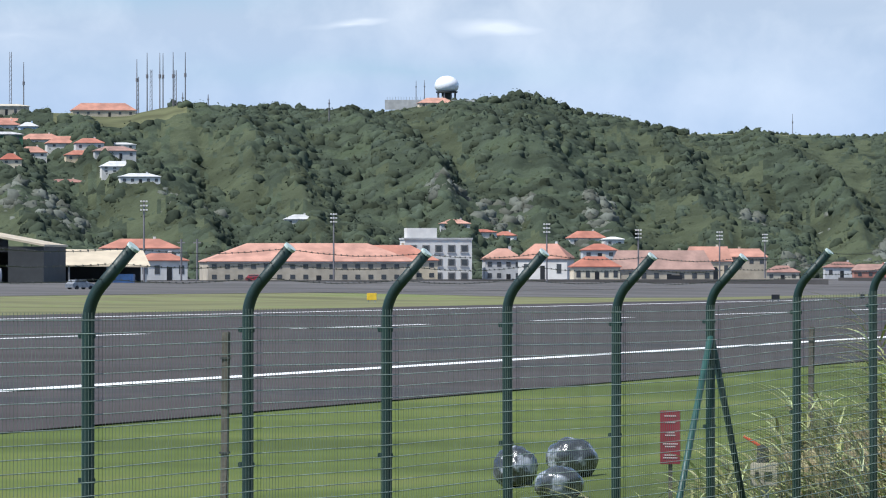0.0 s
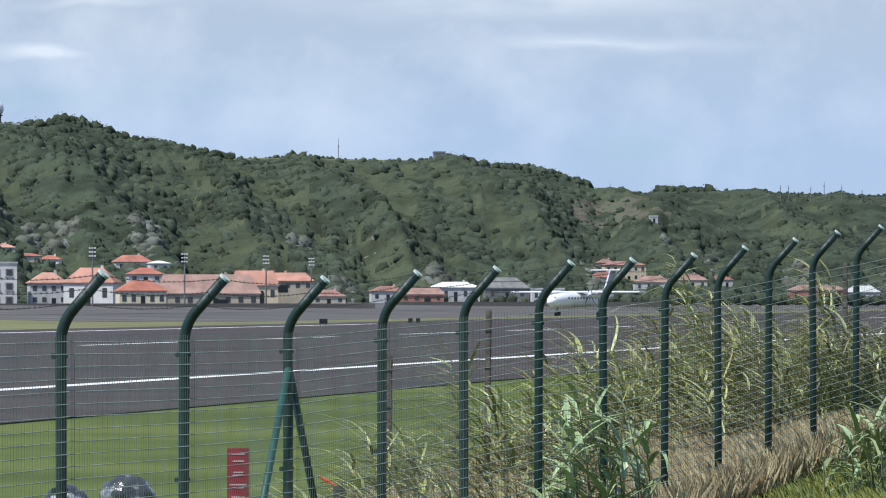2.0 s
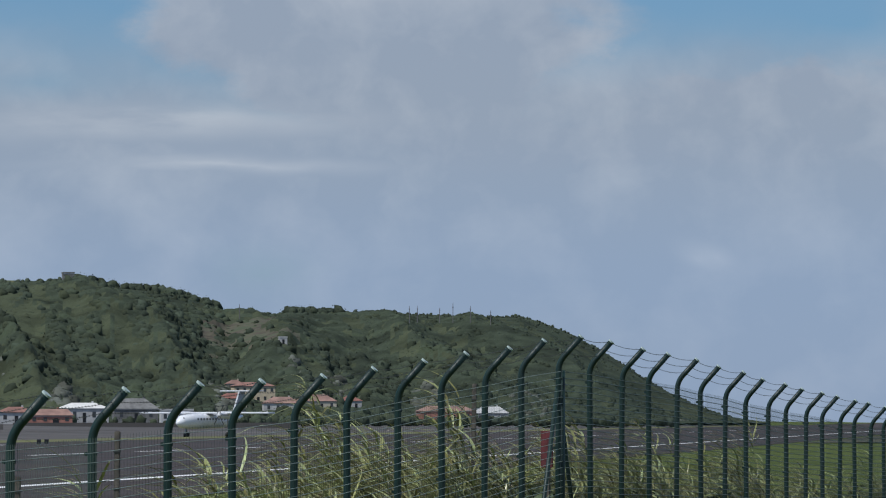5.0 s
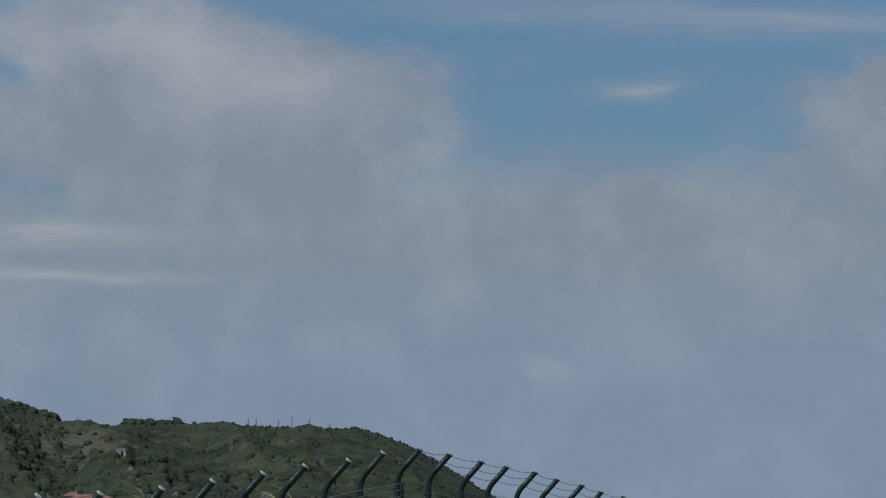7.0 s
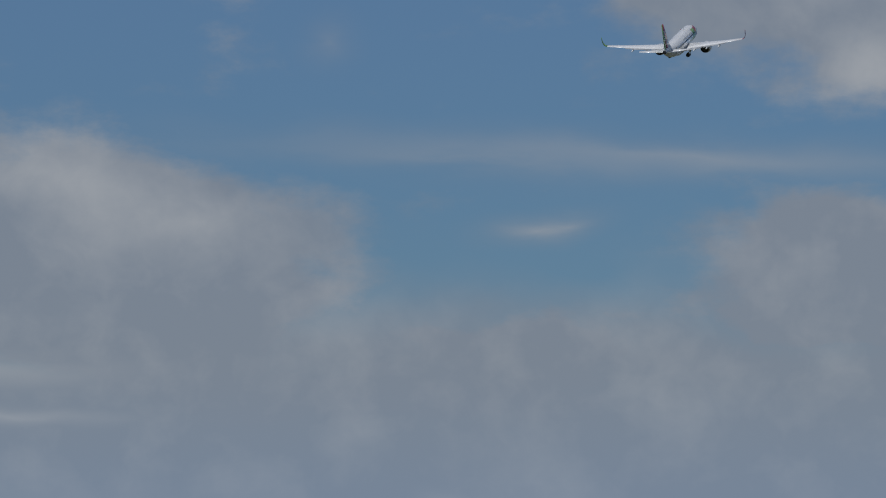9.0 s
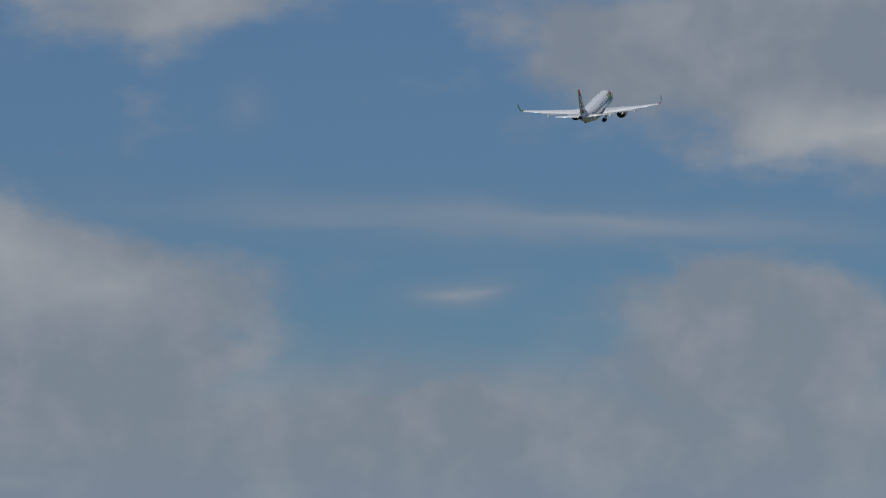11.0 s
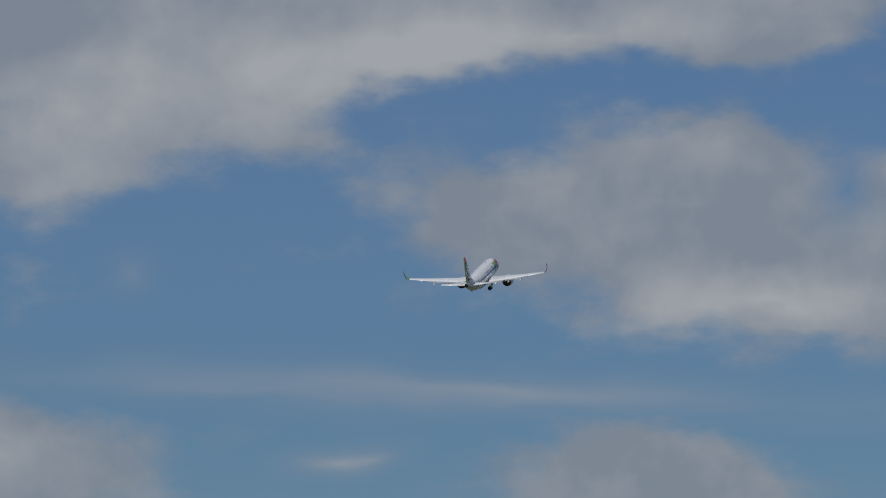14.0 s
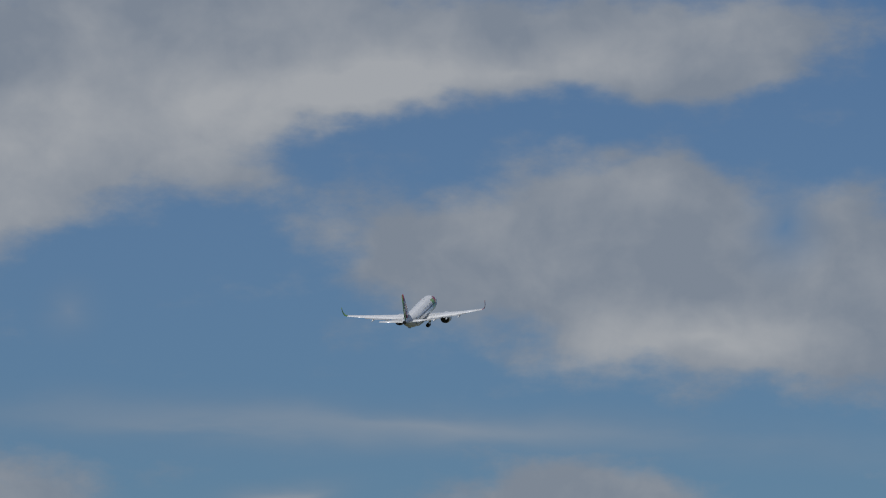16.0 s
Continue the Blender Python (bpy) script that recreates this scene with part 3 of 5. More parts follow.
# ---------------------------------------------------------------- buildings
def house(name, az, dist, z, w, depth, hw, hr, wall, roof, rows, cols, turn, label):
    """A building with walls, an overhanging hip or flat roof, and windows set into the front."""
    if z > 3.4 and dist > 1500:
        # on the hill: slide along the line of sight until the base meets the slope
        slope = (z - EYE_Z) / dist
        for i in range(201):
            q = hill_point(az, i / 200)
            d = math.hypot(q.x, q.y)
            if (q.z - EYE_Z) / d > slope:
                break
        grow = d / dist
        dist, z, w, depth, hw, hr = d, q.z, w * grow, min(depth, 9) * grow, hw * grow, hr * grow
    e = empty(name, pose(*polar(az, dist + depth / 2, z), 0, 0, -az + turn), label, "building" if w > 15 else "house")
    hw, hr = max(1.8, hw), max(0.3, hr)
    x, y, sink = w / 2, depth / 2, 3.0 if dist > 1500 else 1.5 + max(0.0, z - 1.6)
    part("wall", boxed(-x, x, -y, y, -sink, hw), wall, e)
    bm = bmesh.new()
    o = 0.35
    if hr < 1.0:
        box(bm, -x - o * 0.5, x + o * 0.5, -y - o * 0.5, y + o * 0.5, hw + 0.004, hw + hr)
    else:
        inset = min(x * 0.8, y) * (0.9 if name != "hall" else 0.25)
        lo = [bm.verts.new(p) for p in ((-x - o, -y - o, hw + 0.01), (x + o, -y - o, hw + 0.01), (x + o, y + o, hw + 0.01), (-x - o, y + o, hw + 0.01))]
        eave = [bm.verts.new((v.co.x, v.co.y, hw + 0.2)) for v in lo]
        r0, r1 = bm.verts.new((-x + inset, 0, hw + hr)), bm.verts.new((x - inset, 0, hw + hr))
        bm.faces.new(lo[::-1])
        for i in range(4):
            bm.faces.new((lo[i], lo[(i + 1) % 4], eave[(i + 1) % 4], eave[i]))
        bm.faces.new((eave[0], eave[1], r1, r0)), bm.faces.new((eave[2], eave[3], r0, r1))
        bm.faces.new((eave[1], eave[2], r1)), bm.faces.new((eave[3], eave[0], r0))
    top = part("roof", bm, roof, e)
    if hr > 1.2 and w < 25:
        part("chimney", boxed(x * 0.35, x * 0.35 + 0.6, 0.2, 0.8, hw + hr * 0.4, hw + hr + 0.5), wall, top)
    if name == "hall":
        # solid dark slab on the wall, coloured as the shade inside a gateway
        part("gate", boxed(x * 0.1, x * 0.1 + min(5.0, w * 0.14), -y - 0.08, -y + 0.05, -0.2, hw * 0.62), M_DARK, e, "dark panel painted as a shaded gateway")
    part("eave_board", boxed(-x - 0.1, x + 0.1, -y - 0.12, -y - 0.004, hw - 0.25, hw - 0.004), M_GREYW, e)
    storey = hw / rows
    shared = None
    for r in range(rows):
        for c in range(cols):
            cx = -x + w * (c + 0.5) / cols
            wx, wz = min(1.1, w / cols * 0.45), storey * 0.42
            door = r == 0 and c == cols // 2
            cz = r * storey + storey * (0.58 if not door else 0.36)
            pane = shared if shared and not door else None
            if pane:
                ob = new("window", pane)
            else:
                hz = wz if not door else storey * 0.7
                bm = boxed(-wx / 2, wx / 2, -0.06, 0.05, -hz / 2, hz / 2)
                ob = link("door" if door else "window", bm, M_DARK if door else M_GLASS)
                if not door:
                    shared = ob.data
            ob.parent, ob.location = e, (cx, -y, cz)
    return e


house("barracks", -16.465, 1230, 1.1, 47.2, 22, 4.7, 4.3, M_BEIGE, M_TILE, 2, 16, 6, "long beige barracks with a red tiled hip roof by the apron")
house("service_building", -18.003, 1150, 1.5, 10.4, 7, 4.3, 1.7, M_WHITE, M_TILE, 1, 4, 10, "white service building with an orange tiled roof")
house("service_building", -18.216, 1300, 4.6, 18.4, 10, 4.5, 2.4, M_WHITE, M_TILE, 1, 6, 4, "low building with a red tiled roof behind a shed")
house("barracks", -15.650, 1240, 1.5, 22.6, 12, 4.6, 3.6, M_CREAM, M_TILE, 2, 8, 8, "cream two storey block with red tiled roof")
house("office_building", -14.418, 1280, 1.2, 8.8, 7, 5.3, 2.6, M_GREYW, M_TILE, 2, 4, 6, "grey walled building with a red tiled roof")
house("service_building", -13.956, 1260, 1.3, 11.7, 7, 5.2, 3.6, M_WHITE, M_TILE, 1, 3, -14, "white gabled hall with an orange tiled roof")
house("service_building", -13.446, 1235, 1.0, 10.6, 7, 3.6, 2.5, M_CREAM, M_TILE, 1, 5, 8, "low cream building with a rusty tiled roof")
house("hall", -12.758, 1290, 0.9, 23.9, 13, 3.1, 4.7, M_BEIGE, M_RUST, 1, 8, 5, "wide beige hall with a haze dulled red brown roof")
house("service_building", -13.407, 1420, 6.9, 8.8, 7, 2.3, 1.8, M_GREYW, M_TILE, 1, 3, 5, "small building with an orange roof behind the halls")
house("hall", -12.094, 1480, 4.9, 22.1, 12, 2.7, 2.4, M_BEIGE, M_TILE, 1, 8, 5, "long beige shed with a red tiled roof")
house("hall", -11.871, 1500, 1.5, 9.6, 7, 4.2, 3.9, M_BEIGE, M_RUST, 1, 2, 5, "beige hall with a dark gateway and brown roof")
house("hall", -12.260, 1470, 1.6, 12.1, 7, 4.8, 4.1, M_CREAM, M_TILE, 1, 4, 5, "cream hall with a red tiled roof")
house("service_building", -11.494, 1560, 1.1, 9.6, 7, 2.4, 2.0, M_BEIGE, M_RUST, 1, 3, 5, "small beige building with a brown roof")
house("house", -10.874, 1700, 1.7, 10.5, 7, 3.4, 1.8, M_GREYW, M_RUST, 1, 3, 5, "grey farmhouse with a brown roof at the hill foot")
house("shed", -10.17, 1750, 2.0, 15.5, 9, 4.4, 1.9, M_GREYW, M_WHITE, 1, 5, 5, "low grey shed with a white sheet roof")
house("shed", -9.63, 1800, 2.3, 14.5, 9, 4.0, 3.6, M_STONE, M_STONE, 1, 3, 5, "dark grey shed with a pitched roof by the apron")
house("hall", -10.52, 1640, 1.5, 13.0, 8, 2.6, 2.0, M_RUSTW, M_RUST, 1, 4, 5, "low reddish hall with a brown roof by the apron")
house("shed", -9.20, 1880, 1.6, 11.0, 8, 4.4, 0.6, M_GREYW, M_GREYW, 1, 4, 5, "flat roofed grey shed beyond the apron")
house("house", -13.540, 1850, 11.8, 12.4, 7, 3.1, 2.5, M_WHITE, M_TILE, 1, 3, 10, "white house with an orange hip roof on the slope")
house("house", -13.260, 1845, 11.8, 6.5, 7, 2.7, 1.0, M_WHITE, M_WHITE, 1, 2, 10, "white annex with a flat roof on the slope")
house("house", -14.915, 1900, 18.4, 10.1, 7, 2.0, 1.6, M_GREYW, M_TILE, 1, 3, 5, "hillside house with a red roof among trees")
house("house", -14.615, 1850, 14.9, 7.6, 7, 1.9, 1.1, M_WHITE, M_TILE, 1, 2, 12, "white cottage with a tiled roof")
house("house", -14.389, 1830, 13.3, 7.0, 7, 2.3, 1.5, M_WHITE, M_TILE, 1, 2, -8, "small white cottage with an orange roof")
house("house", -16.549, 1900, 19.9, 9.9, 7, 1.8, 1.8, M_WHITE, M_GREYW, 1, 3, 5, "white house half hidden in grey green scrub")
house("house", -8.596, 2000, 12.1, 6.2, 7, 3.7, 1.6, M_BEIGE, M_RUST, 1, 2, 5, "hillside house with an orange roof")
house("house", -8.40, 2050, 9.0, 15.5, 8, 6.2, 1.6, M_CREAM, M_RUST, 2, 6, 10, "cream two storey house with a brown roof on a terrace")
house("house", -8.62, 1960, 7.9, 10.1, 7, 2.4, 2.0, M_BEIGE, M_RUST, 1, 3, 5, "low cream house with a tiled roof")
house("house", -8.10, 1900, 5.4, 13.0, 8, 3.1, 2.3, M_GREYW, M_RUST, 1, 4, 5, "long white house with a rusty roof")
house("house", -7.742, 1950, 6.3, 14.0, 8, 3.0, 2.4, M_BEIGE, M_RUST, 1, 4, 5, "beige house with a brown roof below the hill")
house("house", -7.389, 1980, 6.6, 8.1, 7, 3.0, 1.8, M_GREYW, M_RUST, 1, 2, 5, "small grey house with a brown roof")
house("house", -6.388, 2100, 1.6, 22.0, 9, 4.4, 2.2, M_RUSTW, M_RUST, 1, 4, 5, "reddish house with a tiled roof near the fence end")
house("house", -5.917, 2150, 1.3, 13.3, 7, 4.0, 2.7, M_GREYW, M_GREYW, 1, 3, 5, "grey house with a flat roof")
house("house", -8.090, 2500, 36.6, 3.6, 7, 3.1, 0.5, M_GREYW, M_GREYW, 1, 1, 5, "small grey block house on the hillside")
house("house", -20.060, 2150, 55.2, 14.4, 8, 5.0, 1.0, M_PINK, M_TILE, 2, 5, 6, "pink row house with a low tiled roof")
house("house", -19.663, 2120, 53.5, 16.2, 9, 3.5, 1.2, M_GREEN, M_GREYW, 1, 4, 6, "dark green walled house with a flat roof")
house("house", -19.603, 2180, 58.4, 10.1, 7, 3.6, 2.0, M_WHITE, M_TILE, 1, 3, 6, "white house with a red roof up the hill")
house("house", -19.378, 2170, 58.2, 7.0, 7, 3.0, 1.8, M_BLUEW, M_GREYW, 1, 2, 6, "pale blue house with a grey roof")
house("house", -19.245, 2100, 51.5, 16.5, 9, 2.9, 2.4, M_WHITE, M_TILE, 1, 4, 6, "white house with a long tiled roof")
house("house", -18.976, 2080, 50.6, 15.7, 9, 1.9, 2.9, M_WHITE, M_TILE, 1, 3, 6, "white house with a red tiled roof")
house("house", -19.341, 2040, 44.4, 10.6, 7, 3.8, 2.4, M_WHITE, M_TILE, 2, 3, 6, "white house with a bright orange roof")
house("house", -19.563, 2020, 41.2, 7.5, 7, 3.8, 2.4, M_CREAM, M_TILE, 2, 2, 6, "narrow cream house with a red roof")
house("house", -18.844, 2050, 44.6, 10.7, 7, 2.4, 1.9, M_CREAM, M_TILE, 1, 3, 6, "cream house with a tiled roof")
house("house", -18.744, 2110, 50.3, 11.0, 7, 2.9, 2.0, M_WHITE, M_TILE, 1, 3, 6, "white house with an orange gable roof")
house("house", -18.478, 2060, 46.3, 15.5, 9, 2.9, 1.9, M_GREYW, M_RUST, 1, 4, 6, "grey house with a brown roof")
house("house", -18.442, 2010, 40.1, 12.6, 7, 2.3, 2.1, M_WHITE, M_GREYW, 2, 4, 6, "white terrace house with a flat grey roof")
house("house", -18.219, 1960, 34.6, 14.3, 8, 2.7, 1.4, M_WHITE, M_GREYW, 1, 5, 6, "long white house on the slope")
house("house", -18.986, 1930, 33.2, 13.9, 8, 1.3, 1.3, M_CREAM, M_RUST, 1, 4, 6, "low cream house half hidden by trees")
house("house", -18.429, 2130, 51.5, 12.3, 7, 1.7, 1.0, M_WHITE, M_GREYW, 1, 3, 6, "white flat roofed house up the hill")
house("house", -18.595, 2330, 69.9, 27.0, 15, 2.7, 3.3, M_BEIGE, M_TILE, 1, 6, 6, "hilltop building with a long red roof beside masts")
house("house", -19.616, 2340, 70.1, 19.5, 11, 4.4, 1.1, M_BEIGE, M_BEIGE, 1, 5, 6, "tan flat roofed block on the hilltop")
house("house", -19.656, 2220, 62.6, 20.5, 11, 2.1, 1.6, M_CREAM, M_TILE, 1, 4, 6, "cream house with a red roof near the hilltop")
house("radar_station", -15.116, 2600, 82.1, 16.6, 9, 2.1, 2.7, M_CREAM, M_TILE, 1, 4, 6, "radar station house with an orange roof on the hilltop")
house("tower_block", -10.330, 2950, 77.3, 6.1, 7, 4.1, 0.7, M_STONE, M_STONE, 1, 1, 6, "square stone tower block on the ridge")


def white_block():
    """Three storey white building with a raised roof hut and framed windows."""
    az, d = -15.115, 1270
    e = empty("office_block", pose(*polar(az, d + 6, 0.8), 0, 0, -az + 6), "white three storey office block with dark framed windows", "building")
    w, h = 15.7, 10.3
    part("wall", boxed(-w / 2, w / 2, -6, 6, -1, h), M_WHITE, e)
    part("parapet", boxed(-w / 2 - 0.2, w / 2 + 0.2, -6.2, 6.2, h + 0.004, h + 0.4), M_GREYW, e)
    part("roof_hut", boxed(-w / 2 + 0.8, -w / 2 + 7.8, -3, 4, h + 0.405, h + 2.7), M_WHITE, e)
    for r in range(3):
        for c in range(5):
            x, z = -w / 2 + 1.9 + c * 3.0, 1.8 + r * 3.2
            f = part("window_frame", boxed(x - 0.85, x + 0.85, -6.09, -5.95, z - 0.85, z + 0.85), M_STONE, e)
            part("pane", boxed(x - 0.55, x + 0.55, -6.13, -6.0, z - 0.6, z + 0.6), M_GLASS, f)
            part("sill", boxed(x - 1.0, x + 1.0, -6.2, -6.0, z - 0.98, z - 0.86), M_GREYW, f)


white_block()


def hangar():
    az, d = -19.95, 960
    e = empty("hangar", pose(*polar(az, d + 10, 1.3), 0, 0, -az - 10), "hangar with shade darkened cladding, open bay and pale sheet roof", "hangar")
    prof = ((-22, 8.0), (-9, 10.4), (-7, 10.6), (14.5, 6.6))
    bm = bmesh.new()
    f = [bm.verts.new((x, -12, z)) for x, z in prof]
    b = [bm.verts.new((x, 14, z)) for x, z in prof]
    f2 = [bm.verts.new((x, -12, z + 0.35)) for x, z in prof]
    b2 = [bm.verts.new((x, 14, z + 0.35)) for x, z in prof]
    for i in range(3):
        bm.faces.new((f[i], b[i], b[i + 1], f[i + 1])), bm.faces.new((f2[i], f2[i + 1], b2[i + 1], b2[i]))
        bm.faces.new((f[i], f[i + 1], f2[i + 1], f2[i])), bm.faces.new((b[i + 1], b[i], b2[i], b2[i + 1]))
    bm.faces.new((f[0], f2[0], b2[0], b[0])), bm.faces.new((f[3], b[3], b2[3], f2[3]))
    part("roof", bm, M_SHEET, e)
    # front with an opening, back and sides
    part("front_wall", boxed(-22, -14, -11.6, -11.2, -1, 8.0), M_DARKW, e)
    part("front_wall", boxed(8.0, 14.3, -11.6, -11.2, -1, 6.6), M_DARKW, e)
    bm = bmesh.new()
    vs = [bm.verts.new(p) for p in ((-14, -11.4, 5.6), (8, -11.4, 5.6), (8, -11.4, 7.7), (-7, -11.4, 10.5), (-9, -11.4, 10.3), (-14, -11.4, 9.4))]
    bmesh.ops.extrude_face_region(bm, geom=[bm.faces.new(vs)])
    part("lintel", bm, M_DARKW, e)
    part("side_wall", boxed(-22, -21.6, -11.2, 13, -1, 8), M_DARKW, e)
    part("side_wall", boxed(13.9, 14.3, -11.2, 13, -1, 6.6), M_DARKW, e)
    part("back_wall", boxed(-21.6, 13.9, 12.6, 13, -1, 6.6), M_DARKW, e)
    # lean-to shed
    s = empty("open_shed", pose(*polar(-18.72, 1000, 1.3), 0, 0, 15), "open sided shed with beige sheet roof", "shed")
    bm = bmesh.new()
    vs = [bm.verts.new(p) for p in ((-13, -6, 3.3), (11, -6, 3.0), (9, 6, 5.9), (-13, 6, 6.2))]
    up = [bm.verts.new(v.co + Vector((0, 0, 0.25))) for v in vs]
    bm.faces.new(vs[::-1]), bm.faces.new(up)
    for i in range(4):
        bm.faces.new((vs[i], vs[(i + 1) % 4], up[(i + 1) % 4], up[i]))
    part("roof", bm, M_SHEET, s)
    part("back_wall", boxed(-12.8, 8.6, 5.2, 5.6, -1, 5.7), M_DARKW, s)
    part("side_wall", boxed(-12.8, -12.4, -5, 5.2, -1, 3.4), M_DARKW, s)
    for x in (-12, -4, 3, 10):
        part("post", boxed(x, x + 0.3, -5.6, -5.3, -1, 3.1), M_STEEL, s)
    c = empty("shipping_container", pose(*polar(-18.40, 985, 1.35), 0, 0, 10), "blue steel container standing by a shed", "container")
    part("body", boxed(-2.1, 2.1, -1.2, 1.2, 0, 1.7, 0.05), M_BLUE, c)
    for x in np.arange(-1.9, 2.0, 0.35):
        part("rib", boxed(x, x + 0.15, -1.25, -1.195, 0.1, 1.6), M_BLUE, c)
    t = empty("storage_tank", pose(*polar(-19.95, 930, 1.35), 0, 0, 14), "grey white tank trailer parked by the hangar", "trailer")
    bm = bmesh.new()
    tube(bm, [(-4.6, 0, 1.5), (-4.5, 0, 1.5), (4.5, 0, 1.5), (4.6, 0, 1.5)], [0.9, 1.2, 1.2, 0.9], 14)
    part("tank", bm, M_GREYW, t, smooth=True)
    for x in (-3.3, -2.2, 2.8):
        part("wheel", tube(bmesh.new(), [(x, -0.9, 0.42), (x, 0.9, 0.42)], 0.42, 12), M_BLACK, t)


hangar()


def radome():
    e = empty("radar_dome", pose(*polar(-15.0, 2620, 84.0)), "white radar dome on a steel frame tower on the hilltop", "radar dome")
    bm = bmesh.new()
    bmesh.ops.create_uvsphere(bm, u_segments=28, v_segments=18, radius=5.85)
    for v in bm.verts:
        v.co.z = max(v.co.z, -3.6) * 0.80
        if v.co.z < -2.5:
            v.co.x *= 0.86
            v.co.y *= 0.86
        v.co.z += 9.4
    part("dome", bm, M_JET, e, smooth=True)
    part("deck", tube(bmesh.new(), [(0, 0, 5.9), (0, 0, 6.6)], 5.2, 20), M_DARKW, e)
    for i in range(8):
        a = i * math.pi / 4
        part("leg", tube(bmesh.new(), [(4.4 * math.cos(a), 4.4 * math.sin(a), -2), (4.4 * math.cos(a), 4.4 * math.sin(a), 5.9)], 0.28, 6), M_MAST, e)
    part("core", tube(bmesh.new(), [(0, 0, -2), (0, 0, 5.9)], 2.2, 12), M_DARKW, e)
    w = empty("compound_wall", pose(*polar(-15.2, 2560, 84.0), 0, 0, 15.2), "low grey compound wall along the hilltop", "wall")
    part("wall", boxed(-20, 22, -0.3, 0.3, -4, 0.6), M_GREYW, w)
    for i in range(14):
        part("fence_post", boxed(-19 + i * 1.3, -18.85 + i * 1.3, -0.1, 0.1, 0.604, 2.0), M_STEEL, w)


radome()


def mast(az, d, z, h, r, lattice=False):
    e = empty("antenna_mast", pose(*polar(az, d, z - 5)), "tall thin steel antenna mast on the hilltop", "mast", "hilltop masts")
    if lattice:
        for sx, sy in ((-1, -1), (1, -1), (0, 1)):
            part("leg", tube(bmesh.new(), [(sx * r * 2, sy * r * 2, 0), (sx * r * 1.3, sy * r * 1.3, h + 5)], 0.10, 5), M_MAST, e)
        n = int((h + 5) / 2)
        for i in range(n):
            a, b = i * 2.0, i * 2.0 + 2
            part("strut", tube(bmesh.new(), [(-r * 1.8, -r * 1.8, a), (r * 1.8, -r * 1.8, b)], 0.07, 4), M_MAST, e)
    else:
        part("pole", tube(bmesh.new(), [(0, 0, 0), (0, 0, 5 + h * 0.6), (0, 0, 5 + h)], [r, r * 0.8, r * 0.45], 7), M_MAST, e)
        part("collar", tube(bmesh.new(), [(0, 0, 5 + h * 0.55), (0, 0, 5 + h * 0.62)], r * 1.8, 8), M_MAST, e)


for az, z, h, lat in ((-19.557, 72, 26.2, True), (-19.424, 72, 21.9, False), (-18.243, 73.7, 21.6, False), (-18.23, 73.7, 14.0, True), (-18.136, 73.7, 24.3, False),
                      (-18.09, 73.7, 17, True), (-18.003, 73.7, 24.3, False), (-17.97, 73.7, 24.1, False), (-17.864, 73.7, 24.6, False),
                      (-17.837, 74.2, 16.4, True), (-17.737, 74.8, 23.5, False), (-17.498, 75.3, 4.9, False), (-16.232, 73.7, 4.7, False), (-17.764, 75.3, 5.7, False)):
    mast(az, 2350, z, h, 0.30, lat)
for az, z, h in ((-11.383, 77.2, 10.5), (-15.321, 88, 6.9), (-15.233, 88, 7.2), (-6.311, 63, 5.5), (-6.683, 63, 4), (-6.128, 63, 4), (-6.766, 63, 4), (-5.916, 62, 2.6), (-8.543, 63, 5), (-6.45, 63, 3)):
    mast(az, 2900 if az > -15 else 2600, z - (0 if az < -11 else 4), h, 0.22)


def light_mast(az, d, z, h):
    e = empty("apron_light_mast", pose(*polar(az, d, z - 0.5), 0, 0, -az), "tall apron floodlight mast with stacked lamp heads", "light mast", "apron lights")
    part("pole", tube(bmesh.new(), [(0, 0, -1), (0, 0, h + 0.5)], [0.22, 0.14], 8), M_MAST, e)
    for i in range(3):
        z0 = h + 0.3 - i * 0.85
        arm = part("crossarm", boxed(-0.75, 0.75, -0.08, 0.08, z0 - 0.06, z0 + 0.06), M_MAST, e)
        for x in (-0.55, 0.0, 0.55):
            part("lamp_head", boxed(x - 0.22, x + 0.22, -0.35, -0.085, z0 - 0.12, z0 + 0.2, 0.04), M_WHITE, arm)


for row in ((-19.775, 1050, 1.9, 16.2), (-18.176, 1080, 2.1, 15.5), (-16.186, 1200, 2.0, 14.4), (-13.95, 1180, 2.1, 11.9), (-12.139, 1300, 3.0, 10.2), (-11.666, 1450, 3.5, 10.2),
            (-12.99, 1240, 2.2, 11.0)):
    light_mast(*row)
for az in (-17.784, -17.618):
    e = empty("utility_pole", pose(*polar(az, 1120, 1.2)), "dark wooden utility pole by the apron", "pole", "utility poles")
    part("pole", tube(bmesh.new(), [(0, 0, -1), (0, 0, 9.0)], 0.2, 7), M_MAST, e)
    part("crossarm", boxed(-0.8, 0.8, -0.1, 0.1, 8.2, 8.4), M_MAST, e)

# apron side clutter: low boundary wall, marker boards, vehicles
for az0, az1, d, h in ((-20.4, -15.6, 1120, 0.6), (-15.5, -11.0, 1215, 0.7), (-10.9, -8.0, 1500, 0.9)):
    e = empty("boundary_wall", pose(*polar((az0 + az1) / 2, d, 1.2), 0, 0, -(az0 + az1) / 2), "low grey boundary wall behind the apron", "wall")
    half = d * radians(az1 - az0) / 2
    part("wall", boxed(-half, half, -0.2, 0.2, -1, h), M_APRON, e)


